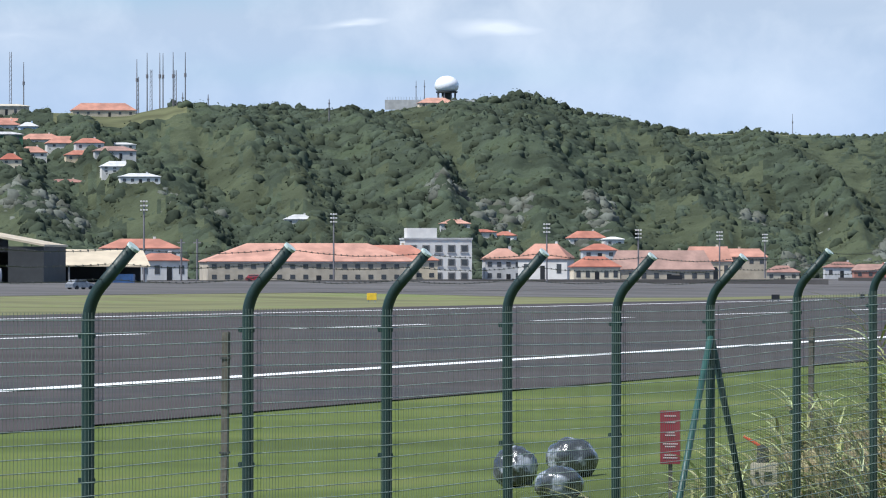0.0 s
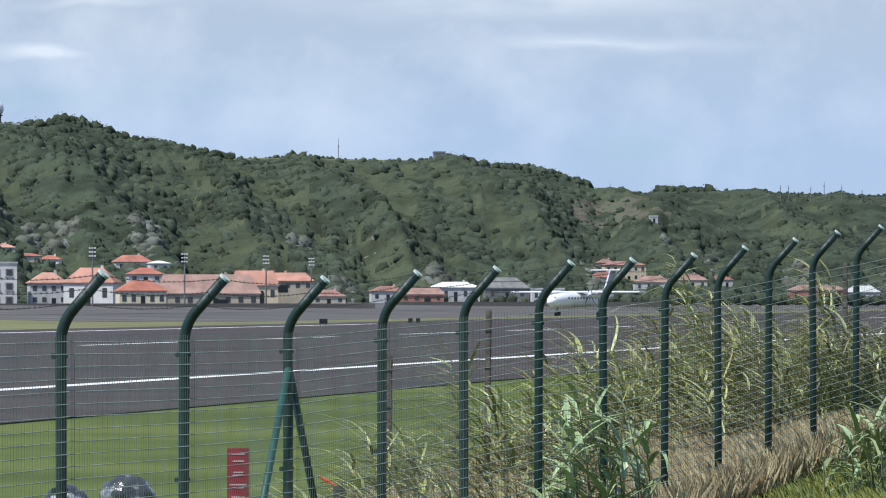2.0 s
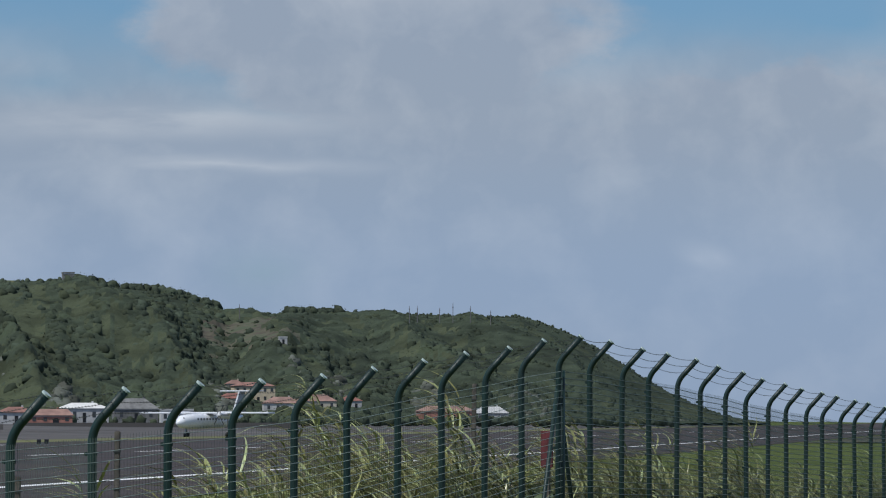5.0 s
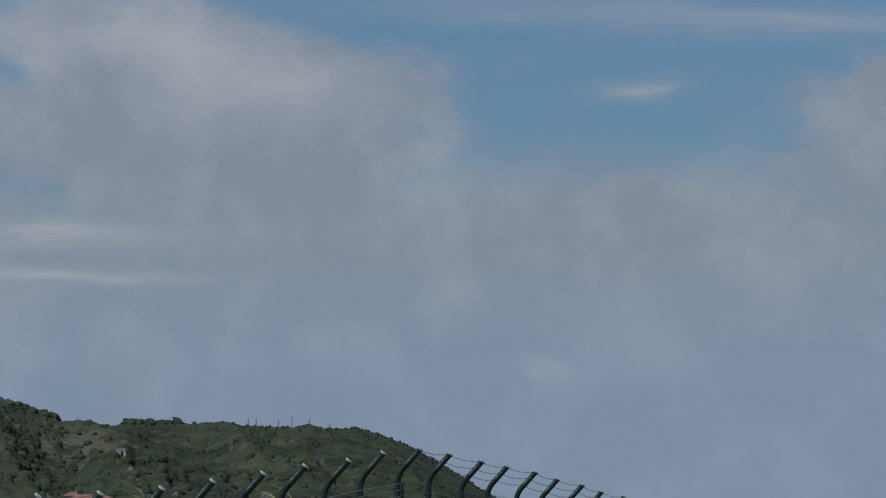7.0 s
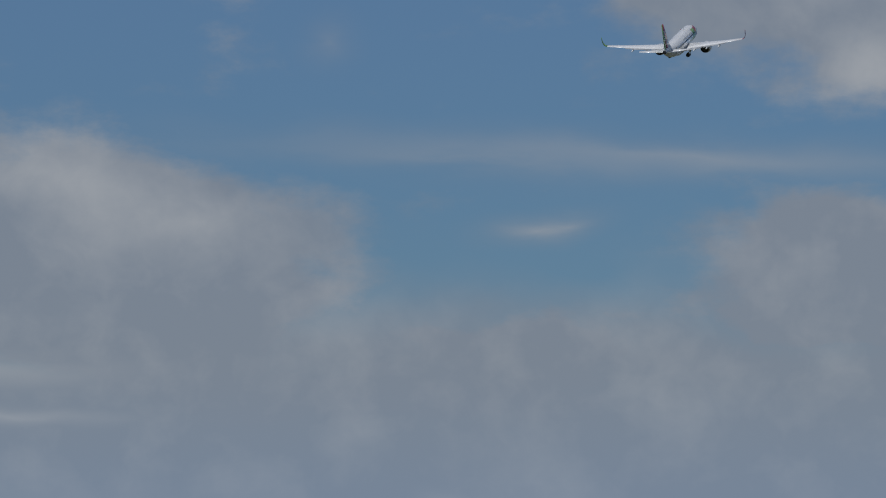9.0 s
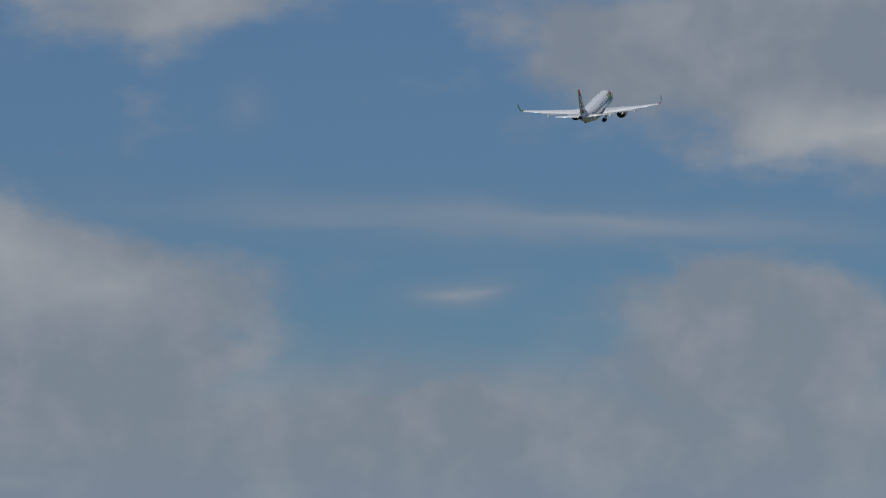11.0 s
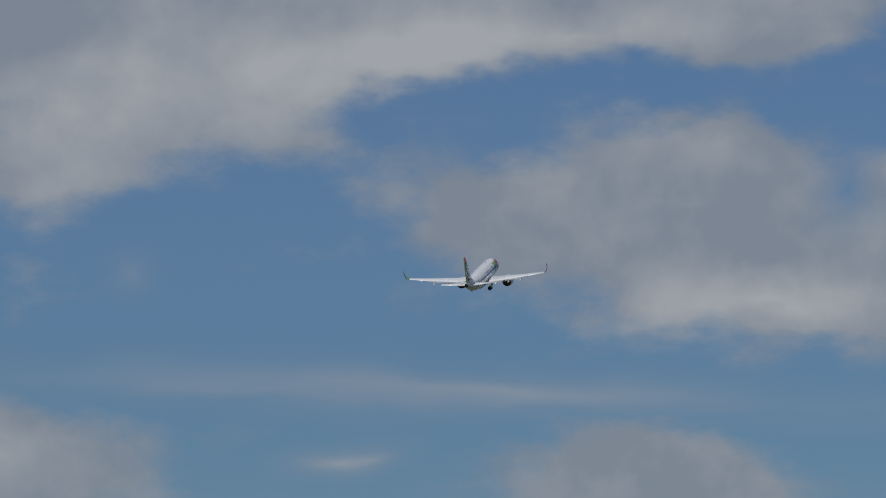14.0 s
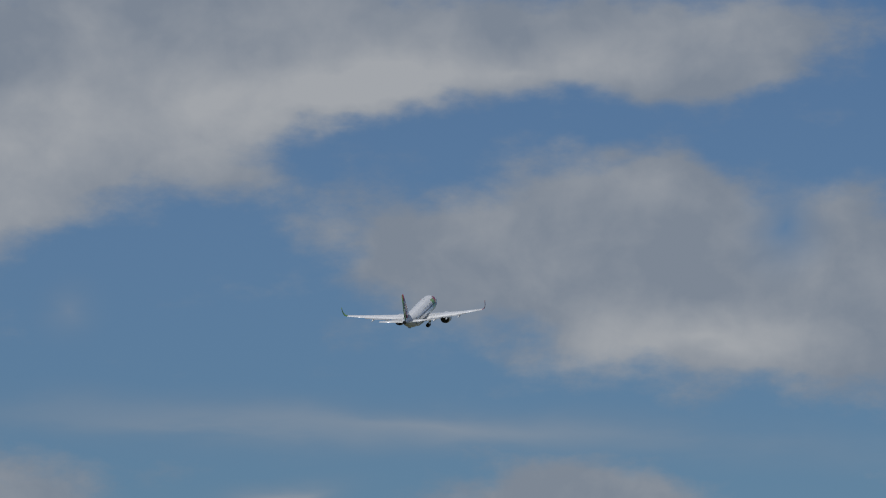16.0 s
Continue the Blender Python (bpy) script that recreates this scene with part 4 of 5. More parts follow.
def board(az, d, z, w, h, mat, label):
    e = empty("marker_board", pose(*polar(az, d, z), 0, 0, -az), label, "marker board", "runway markers")
    part("panel", boxed(-w / 2, w / 2, -0.08, 0.08, 0.25, 0.25 + h, 0.02), mat, e)
    for x in (-w * 0.35, w * 0.35):
        part("leg", boxed(x - 0.05, x + 0.05, -0.05, 0.05, -0.3, 0.26), M_STEEL, e)


board(-15.79, 590, 0.0, 1.05, 0.75, M_YELLOW, "yellow runway marker board on short legs")
board(-11.54, 604, 0.0, 0.9, 0.55, M_DARK, "black runway distance board on short legs")
board(-10.63, 630, 0.0, 0.5, 0.5, M_DARK, "black runway marker board on short legs")
board(-10.55, 632, 0.0, 0.5, 0.5, M_DARK, "black runway marker board on short legs")


def car(az, d, z, turn, mat, label):
    e = empty("car", pose(*polar(az, d, z), 0, 0, turn), label, "car")
    bm = bmesh.new()
    prof = ((-2.1, 0.35), (-2.1, 0.85), (-1.9, 0.95), (-1.4, 1.45), (0.4, 1.47), (1.1, 0.98), (2.0, 0.85), (2.1, 0.35))
    L = [bm.verts.new((x, -0.82 + (0.14 if z2 > 1.2 else 0), z2)) for x, z2 in prof]
    R = [bm.verts.new((x, 0.82 - (0.14 if z2 > 1.2 else 0), z2)) for x, z2 in prof]
    n = len(prof)
    for i in range(n):
        bm.faces.new((L[i], L[(i + 1) % n], R[(i + 1) % n], R[i]))
    bm.faces.new(L[::-1]), bm.faces.new(R)
    bmesh.ops.recalc_face_normals(bm, faces=bm.faces)
    part("body", bm, mat, e)
    for s in (-1, 1):
        part("side_window", boxed(-1.35, 0.5, s * 0.755 - 0.03, s * 0.755 + 0.03, 1.02, 1.36), M_GLASS, e)
    for x in (-1.3, 1.3):
        for s in (-1, 1):
            part("wheel", tube(bmesh.new(), [(x, s * 0.68, 0.32), (x, s * 0.86, 0.32)], 0.32, 12), M_BLACK, e)


car(-18.85, 780, 0.8, 60, M_STEEL, "silver car driving lane beside the apron")
car(-17.0, 1100, 1.5, 10, M_RED, "small red vehicle parked by the barracks")


# ---------------------------------------------------------------- parked propeller aircraft
def prop_plane():
    e = empty("propeller_aircraft", pose(*polar(-8.88, 950, 0.0), 0, 0, 248), "white twin propeller aircraft parked on the apron", "aircraft")
    bm = bmesh.new()
    tube(bm, [(-12, 0, 3.6), (-9, 0, 3.2), (-5, 0, 2.8), (5, 0, 2.7), (8.5, 0, 2.6), (10, 0, 2.3)], [0.2, 0.7, 1.3, 1.35, 1.1, 0.25], 16)
    part("fuselage", bm, M_JET, e, smooth=True)
    part("wing", boxed(-1.2, 1.2, -13, 13, 4.0, 4.3, 0.08), M_JET, e)
    bm = bmesh.new()
    vs = [bm.verts.new(p) for p in ((-8.5, -0.15, 3.6), (-11.8, -0.15, 3.9), (-12.6, -0.12, 8.0), (-10.9, -0.12, 8.0))]
    g = bmesh.ops.extrude_face_region(bm, geom=[bm.faces.new(vs)])
    for v in g["geom"]:
        if isinstance(v, bmesh.types.BMVert):
            v.co.y += 0.3
    part("fin", bm, M_JETG, e)
    part("tailplane", boxed(-12.8, -11.0, -4, 4, 7.9, 8.1, 0.05), M_JET, e)
    for s in (-1, 1):
        eng = part("engine", tube(bmesh.new(), [(-3, s * 4.2, 3.6), (-1, s * 4.2, 3.7), (2.6, s * 4.2, 3.8), (3.1, s * 4.2, 3.8)], [0.25, 0.7, 0.6, 0.25], 12), M_JET, e, smooth=True)
        for a in range(6):
            t = a * math.pi / 3
            part("blade", tube(bmesh.new(), [(3.0, s * 4.2, 3.8), (3.0, s * 4.2 + 1.9 * math.cos(t), 3.8 + 1.9 * math.sin(t))], 0.08, 4), M_DARKW, eng)
        leg = part("gear_leg", tube(bmesh.new(), [(0, s * 4.2, 3.4), (-0.2, s * 4.2, 0.45)], 0.13, 8), M_STEEL, e)
        for y in (-0.25, 0.25):
            part("wheel", tube(bmesh.new(), [(-0.2, s * 4.2 + y - 0.12, 0.42), (-0.2, s * 4.2 + y + 0.12, 0.42)], 0.42, 14), M_BLACK, leg)
        for i in range(11):
            part("cabin_window", boxed(-5.0 + i * 1.0, -4.7 + i * 1.0, s * 1.33 - 0.04, s * 1.33 + 0.03, 2.9, 3.25), M_GLASS, e)
    nose = part("nose_leg", tube(bmesh.new(), [(7.2, 0, 2.2), (7.3, 0, 0.3)], 0.09, 8), M_STEEL, e)
    part("wheel", tube(bmesh.new(), [(7.3, -0.2, 0.3), (7.3, 0.2, 0.3)], 0.3, 14), M_BLACK, nose)
    part("cockpit_glass", boxed(8.3, 8.9, -0.75, 0.75, 2.95, 3.35, 0.08), M_GLASS, e)


prop_plane()


# ---------------------------------------------------------------- airliner
def airliner():
    """Twin jet airliner climbing away, its landing gear half folded."""
    p = polar(-1.25, 1351 * math.cos(radians(6.5)))
    p.z = EYE_Z + 1351 * math.sin(radians(6.55))
    m = Matrix.Translation(p) @ Euler((0, 0, radians(1.45 - 11.2))).to_matrix().to_4x4() @ Euler((radians(17.0), 0, 0)).to_matrix().to_4x4() \
        @ Euler((0, radians(-1.6), 0)).to_matrix().to_4x4()
    e = empty("airliner", m, "white twin jet airliner with red and green livery climbing", "airliner")
    st = ((18.6, 0.08, -0.55), (18.3, 0.55, -0.45), (17.5, 1.05, -0.28), (16.4, 1.5, -0.14), (15.0, 1.82, -0.04), (13.4, 1.97, 0), (11.4, 2.0, 0), (9.0, 2.0, 0), (7.0, 2.0, 0),
          (-6, 2.0, 0), (-9, 1.9, 0.08), (-12, 1.6, 0.33), (-15, 1.12, 0.72), (-17.5, 0.62, 1.05), (-18.7, 0.34, 1.18), (-19, 0.2, 1.2))

    def loft(rows, sides=28):
        bm = bmesh.new()
        tube(bm, [(0, y, z) for y, r, z in rows], [r for y, r, z in rows], sides)
        bmesh.ops.recalc_face_normals(bm, faces=bm.faces)
        return bm

    def at(y):
        return [float(np.interp(y, [s[0] for s in st[::-1]], [s[i] for s in st[::-1]])) for i in (1, 2)]

    def ring(y0, y1, grow=1.0, sides_only=True):
        ys = sorted({y0, y1, *[s[0] for s in st if y0 < s[0] < y1]}, reverse=True)
        bm = loft([(y, at(y)[0] * grow, at(y)[1]) for y in ys])
        if sides_only:
            gone = [f for f in bm.faces if len(f.verts) > 4 or f.calc_center_median().z > 1.62 or f.calc_center_median().z < -1.5]
            bmesh.ops.delete(bm, geom=gone, context="FACES")
        return bm

    body = part("fuselage", loft(st), M_JET, e, smooth=True)
    part("red_band", ring(12.2, 15.2, 1.006), M_JRED, body, "red painted band round the nose", smooth=True)
    part("green_band", ring(9.2, 12.19, 1.006), M_JGREEN, body, "bright green painted band", smooth=True)
    # livery lettering as bars, badge on the red band
    for s in (-1, 1):
        for i in range(11):
            if i == 3:
                continue
            y = 7.6 - i * 0.95 if s > 0 else -1.9 + i * 0.95
            part("lettering_bar", boxed(s * 1.68 - 0.10, s * 1.68 + 0.06, y - 0.22, y + 0.22, 0.85, 1.25 if i % 3 else 1.15), M_JETG, body)
        part("badge", boxed(s * 1.96 - 0.06, s * 1.96 + 0.06, 13.0, 13.9, 0.2, 1.1), M_JET, body)
        for i in range(34):
            y = 11.2 - i * 0.62
            part("cabin_window", boxed(s * 2.0 - 0.03, s * 2.0 + 0.015, y - 0.10, y + 0.10, 0.32, 0.60), M_GLASS, body)
        for y in (14.2, -11.3):
            part("cabin_door", boxed(s * at(y)[0] * 0.99 - 0.03, s * at(y)[0] * 0.99 + 0.02, y - 0.42, y + 0.42, -0.5, 1.1), M_JETG, body)
    part("cockpit_glass", ring(16.2, 16.75, 1.01, False), M_GLASS, body, smooth=True)
    part("belly_fairing", loft([(6.5, 0.3, -1.4), (5, 1.5, -1.0), (1, 1.75, -0.95), (-3.5, 1.6, -0.95), (-6, 0.4, -1.2)], 18), M_JET, e, smooth=True)
    part("tail_cone", loft([(-18.3, 0.50, 1.14), (-19.3, 0.3, 1.2)], 14), M_BLACK, e)

    def surface(sections, mat, name, label="", parent=None):
        """A wing-like solid through sections of leading edge, trailing edge and thickness."""
        bm = bmesh.new()
        rings = []
        for le, te, th, up in sections:
            le, te, up = Vector(le), Vector(te), Vector(up)
            pts = []
            for f, k in ((0, 0), (0.06, 0.5), (0.3, 1.0), (0.65, 0.6), (1, 0.06)):
                pts.append(le.lerp(te, f) + up * th * k * 0.6)
            for f, k in ((1, -0.04), (0.65, -0.35), (0.3, -0.6), (0.06, -0.35)):
                pts.append(le.lerp(te, f) + up * th * k * 0.6)
            rings.append([bm.verts.new(q) for q in pts])
        n = len(rings[0])
        for a, b in zip(rings, rings[1:]):
            for i in range(n):
                bm.faces.new((a[i], a[(i + 1) % n], b[(i + 1) % n], b[i]))
        bm.faces.new(rings[0][::-1]), bm.faces.new(rings[-1])
        bmesh.ops.recalc_face_normals(bm, faces=bm.faces)
        return part(name, bm, mat, parent or e, label, smooth=True)

    z1 = (0, 0, 1)
    for s in (-1, 1):
        wing = surface([((s * 1.2, 5.4, -1.15), (s * 1.2, -2.6, -1.25), 0.8, z1), ((s * 6.4, 2.4, -0.55), (s * 6.4, -2.7, -0.65), 0.45, z1),
                        ((s * 12, -0.9, 0.25), (s * 12, -3.9, 0.15), 0.25, z1), ((s * 16.9, -3.8, 1.05), (s * 16.9, -5.4, 1.0), 0.2, z1)], M_JET, "wing")
        surface([((s * 16.9, -3.8, 1.05), (s * 16.9, -5.4, 1.0), 0.2, z1), ((s * 17.5, -4.3, 1.35), (s * 17.5, -5.7, 1.3), 0.15, (-s * 0.7, 0, 0.7)),
                 ((s * 17.85, -5.1, 2.2), (s * 17.85, -6.1, 2.2), 0.12, (-s, 0, 0)), ((s * 17.95, -5.9, 3.5), (s * 17.95, -6.5, 3.5), 0.08, (-s, 0, 0))], M_JGREEN if s < 0 else M_JRED,
                "wingtip", "upturned painted wingtip", wing)
        surface([((s * 2.1, -2.5, -1.35), (s * 2.1, -3.2, -1.5), 0.25, z1), ((s * 6.3, -2.65, -0.75), (s * 6.3, -3.3, -0.9), 0.22, z1)], M_JETG, "flap", "", wing)
        surface([((s * 6.6, -2.75, -0.7), (s * 6.6, -3.4, -0.85), 0.2, z1), ((s * 12.6, -4.1, 0.25), (s * 12.6, -4.6, 0.12), 0.14, z1)], M_JETG, "flap", "", wing)
        for x, y, z in ((4.4, -3.2, -1.1), (7.6, -3.4, -0.75), (10.8, -4.2, -0.3)):
            part("flap_fairing", tube(bmesh.new(), [(s * x, y + 2.0, z), (s * x, y + 0.8, z - 0.15), (s * x, y - 1.4, z - 0.25)], [0.05, 0.28, 0.06], 8), M_JET, wing, smooth=True)
        surface([((s * 0.5, -14.4, 1.0), (s * 0.5, -17.9, 1.0), 0.4, z1), ((s * 6.2, -17.6, 1.6), (s * 6.2, -19.1, 1.6), 0.16, z1)], M_JET, "tailplane")
        eng = empty("engine", Matrix(), "", "")
        eng.parent = e
        for key in ("label", "category"):
            if key in eng:
                del eng[key]
        x, z = s * 5.75, -2.3
        rows = ((7.2, 1.1), (7.0, 1.22), (6.0, 1.34), (4.6, 1.3), (3.6, 1.12))
        bm = bmesh.new()
        tube(bm, [(x, y, z) for y, r in rows] + [(x, 3.62, z), (x, 6.9, z)], [r for y, r in rows] + [1.05, 0.95], 24, caps=False)
        bmesh.ops.recalc_face_normals(bm, faces=bm.faces)
        part("nacelle", bm, M_JET, eng, smooth=True)
        part("inlet_lip", tube(bmesh.new(), [(x, 7.28, z), (x, 7.1, z)], [1.06, 1.15], 24, caps=False), M_METAL, eng, "bare metal inlet lip", smooth=True)
        part("fan", tube(bmesh.new(), [(x, 6.0, z), (x, 5.9, z)], 0.92, 24), M_DARKW, eng)
        part("core_nozzle", tube(bmesh.new(), [(x, 3.51, z), (x, 3.0, z), (x, 2.5, z)], [0.6, 0.5, 0.3], 18), M_DARKW, eng, "dark metal exhaust cone", smooth=True)
        part("core_disc", tube(bmesh.new(), [(x, 3.59, z), (x, 3.52, z)], 1.08, 20), M_BLACK, eng)
        part("pylon", boxed(x - 0.2, x + 0.2, 1.5, 5.6, z + 0.8, z + 1.45, 0.08), M_JET, eng)
        gear = part("gear_leg", tube(bmesh.new(), [(s * 3.3, -0.6, -1.4), (s * 2.3, -0.6, -2.9)], 0.14, 8), M_METAL, e)
        for y in (-1.05, -0.15):
            part("tyre", tube(bmesh.new(), [(s * 2.3, y - 0.2, -2.9), (s * 2.3, y + 0.2, -2.9)], 0.52, 16), M_BLACK, gear)
        part("gear_door", boxed(s * 2.7 - 0.05, s * 2.7 + 0.05, -1.6, 0.5, -2.6, -1.5, 0.02), M_JET, e)
    # fin: white root, red forepart, green rudder
    up = (1, 0, 0)
    le, te = [(0, -11.4, 1.6), (0, -17.2, 8.0)], [(0, -18.0, 1.4), (0, -19.3, 8.0)]

    def cut(f, h):
        a, b = Vector(le[0]).lerp(Vector(le[1]), h), Vector(te[0]).lerp(Vector(te[1]), h)
        return a.lerp(b, f)

    fin = surface([(cut(0, 0), cut(0.68, 0), 0.5, up), (cut(0, 0.35), cut(0.68, 0.35), 0.36, up)], M_JET, "fin")
    surface([(cut(0, 0.351), cut(0.68, 0.351), 0.36, up), (cut(0, 1), cut(0.68, 1), 0.2, up)], M_JRED, "fin_top", "red painted fin top", fin)
    surface([(cut(0.45, 0.05), cut(0.685, 0.05), 0.52, up), (cut(0.35, 0.352), cut(0.685, 0.352), 0.38, up)], M_JRED, "fin_sweep", "red painted fin sweep", fin)
    surface([(cut(0.69, 0.02), cut(1, 0.02), 0.3, up), (cut(0.69, 1), cut(1, 1), 0.14, up)], M_JGREEN, "rudder", "green painted rudder")
    for i in range(9):
        h = 0.2 + 0.065 * i
        q = cut(0.6, h)
        part("lettering_bar", boxed(-0.2, 0.2, q.y - 0.25, q.y + 0.25, q.z - 0.13, q.z + 0.13), M_JET, fin)
    part("antenna", boxed(-0.03, 0.03, 7.4, 7.9, 1.95, 2.5), M_JET, body)


airliner()

# ---------------------------------------------------------------- boundary fence
STEP, MESH_H, ARM = 2.5, 2.12, 0.40
along = Vector((math.sin(FENCE_TURN), math.cos(FENCE_TURN), 0))
FENCE_ROT = -math.degrees(FENCE_TURN)


def post_mesh():
    bm = bmesh.new()
    pts = [(0, 0, -0.5), (0, 0, 1.0), (0, 0, MESH_H - 0.02)]
    for i in range(1, 8):
        a = radians(42 * i / 7)
        pts.append((0.30 * (1 - math.cos(a)), 0, MESH_H - 0.02 + 0.30 * math.sin(a)))
    pts.append((pts[-1][0] + 0.29 * math.sin(radians(42)), 0, pts[-1][2] + 0.29 * math.cos(radians(42))))
    tube(bm, pts, 0.0358, 12)
    return bm, pts[-1]


def fence():
    e = empty("boundary_fence", Matrix(), "dark green steel mesh fence with cranked posts and barbed wire", "fence")
    bm, tip = post_mesh()
    post0 = bpy.data.meshes.new("post")
    bm.to_mesh(post0), bm.free()
    post0.materials.append(M_POST), post0.shade_smooth()
    d = Vector((math.sin(radians(42)), 0, math.cos(radians(42))))
    bm = tube(bmesh.new(), [Vector(tip) - d * 0.005, Vector(tip) + d * 0.012], 0.040, 12)
    cap0 = bpy.data.meshes.new("cap")
    bm.to_mesh(cap0), bm.free()
    cap0.materials.append(M_CAP)
    bm = bmesh.new()
    box(bm, -0.05, 0.052, -0.012, 0.012, -0.016, 0.016, 0.004)
    clip0 = bpy.data.meshes.new("clip")
    bm.to_mesh(clip0), bm.free()
    clip0.materials.append(M_POST)
    spots = []
    for i in range(-10, 46):
        y = FENCE_Y + math.cos(FENCE_TURN) * STEP * i
        x = FENCE_X + math.sin(FENCE_TURN) * STEP * i
        z = fence_base(y) + 0.008 * math.sin(i * 2.7)
        spots.append(Vector((x, y, z)))
    tops = []
    for i, p in enumerate(spots):
        ob = new("post", post0)
        ob.parent = e
        ob.matrix_basis = pose(*p, 0.35 * math.sin(i * 1.9), 0.45 * math.sin(i * 3.1), FENCE_ROT)
        tops.append(ob.matrix_basis)
        c = new("cap", cap0)
        c.parent = ob
        for h in (0.35, 1.2, 2.02):
            k = new("clip", clip0)
            k.parent, k.location = ob, (-0.01, 0, h)
    # mesh panels: wide spaced level wires, close upright wires
    for i, (a, b) in enumerate(zip(spots, spots[1:])):
        V, Q = [], []

        def wire(p, q, r):
            n = len(V)
            for c in (p, q):
                for dx, dz in ((-r, -r), (r, -r), (0, r)):
                    V.append((c[0] + dx, c[1] + (dz if abs(p[2] - q[2]) > 1 else 0), c[2] + (0 if abs(p[2] - q[2]) > 1 else dz)))
            for s in range(3):
                Q.append((n + s, n + (s + 1) % 3, n + 3 + (s + 1) % 3, n + 3 + s))

        off = Vector((0.046, 0, 0))
        for j in range(28):
            h = 0.05 + j * 0.0762
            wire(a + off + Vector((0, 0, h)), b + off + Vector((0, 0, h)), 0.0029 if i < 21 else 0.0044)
        # upright wires: pale on the first twelve panels, thin and dark further on
        if i < 12:
            n = 50
            for j in range(1, n):
                q = a.lerp(b, j / n) + off
                wire(q + Vector((0, 0, 0.05)), q + Vector((0, 0, MESH_H + 0.03)), 0.0015)
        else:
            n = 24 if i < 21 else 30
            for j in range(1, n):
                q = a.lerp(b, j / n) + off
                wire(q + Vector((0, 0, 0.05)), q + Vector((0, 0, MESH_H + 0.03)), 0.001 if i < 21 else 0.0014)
        # level wires: sunlit colour up to the corner, shaded colour beyond it
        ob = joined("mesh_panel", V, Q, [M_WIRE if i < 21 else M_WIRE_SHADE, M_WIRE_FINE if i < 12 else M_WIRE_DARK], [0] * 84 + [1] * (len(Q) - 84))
        ob.parent = e
    # three strands of barbed wire on the arms
    for f in (0.10, 0.52, 0.93):
        bm = bmesh.new()
        line = []
        for m in tops:
            q = Vector((0.075, 0, MESH_H + 0.2)).lerp(Vector((tip[0] - 0.02, 0, tip[2] + 0.01)), f)
            line.append(m @ q)
        pts = []
        for a, b in zip(line, line[1:]):
            for t in (0, 0.25, 0.5, 0.75):
                pts.append(a.lerp(b, t) - Vector((0, 0, 0.03 * math.sin(math.pi * t))))
        pts.append(line[-1])
        tube(bm, pts, 0.0022, 3)
        for a, b in zip(pts, pts[1:]):
            for t in range(6):
                c = a.lerp(b, (t + 0.5) / 6)
                vs = [bm.verts.new(c + Vector(o)) for o in ((-0.0065, 0.003, 0.008), (0.0065, -0.003, -0.008), (0.004, 0.01, 0.004))]
                bm.faces.new(vs)
                vs = [bm.verts.new(c + Vector(o)) for o in ((0.0065, 0.003, 0.008), (-0.0065, -0.003, -0.008), (0.004, 0.01, 0.004))]
                bm.faces.new(vs)
        part("barbed_wire", bm, M_BARB, e)
    # braced post: two struts in the line of the fence
    for index in (10, 21):
        p = spots[index]
        for s, mat in ((-1, M_BRACE if index == 10 else M_POST), (1, M_POST)):
            foot = p + along * s * 1.35 + Vector((s * 0.06, 0, -0.35))
            part("brace", tube(bmesh.new(), [p + Vector((0, 0, 1.92)), foot], 0.026, 10), mat, e, smooth=True)
    # doubled post where the ground tops out
    part("corner_post", tube(bmesh.new(), [spots[21] + Vector((0.03, 0.14, -0.5)), spots[21] + Vector((0.03, 0.14, MESH_H))], 0.045, 12), M_POST, e, smooth=True)


fence()

# older fence of weathered posts on the airfield side
for az, d, h in ((-17.63, 36, 2.0), (-10.87, 52, 1.6), (-9.84, 52, 2.0), (-6.11, 66, 2.0), (-8.0, 62, 1.7)):
    p = polar(az, d)
    e = empty("old_fence_post", pose(p.x, p.y, ground_z(p.x, p.y), 0.6, 0.8, 4), "thin weathered grey brown fence post", "post", "old fence posts")
    top = h
    part("post", boxed(-0.027, 0.027, -0.027, 0.027, -0.4, top, 0.006), M_CONCRETE, e)
    for k in np.arange(0.4, top, 0.35):
        part("wire_tie", boxed(-0.034, 0.034, -0.034, 0.034, k, k + 0.015), M_BARB, e)


# ---------------------------------------------------------------- vegetation at the fence
def leaf(V, Q, root, heading, length, width, lift, droop, lean):
    """A folded strap leaf that arches over and hangs."""
    n, seg = len(V), 5
    d = Vector((math.cos(heading), math.sin(heading), 0))
    side = Vector((-d.y, d.x, 0))
    p, a = Vector(root), lift
    for i in range(seg + 1):
        f = i / seg
        w = width * (1 - f) ** 0.7 * (0.5 + min(0.5, f * 3)) + 0.0008
        V.append(p - side * w + Vector((0, 0, w * 0.35)))
        V.append(p)
        V.append(p + side * w + Vector((0, 0, w * 0.35)))
        p = p + (d * math.cos(a) + Vector((0, 0, math.sin(a)))) * (length / seg) + lean * (f * length / seg)
        a -= droop
    for i in range(seg):
        k = n + i * 3
        Q.append((k, k + 1, k + 4, k + 3)), Q.append((k + 1, k + 2, k + 5, k + 4))


WIND = Vector((-0.75, 0.1, 0.05))


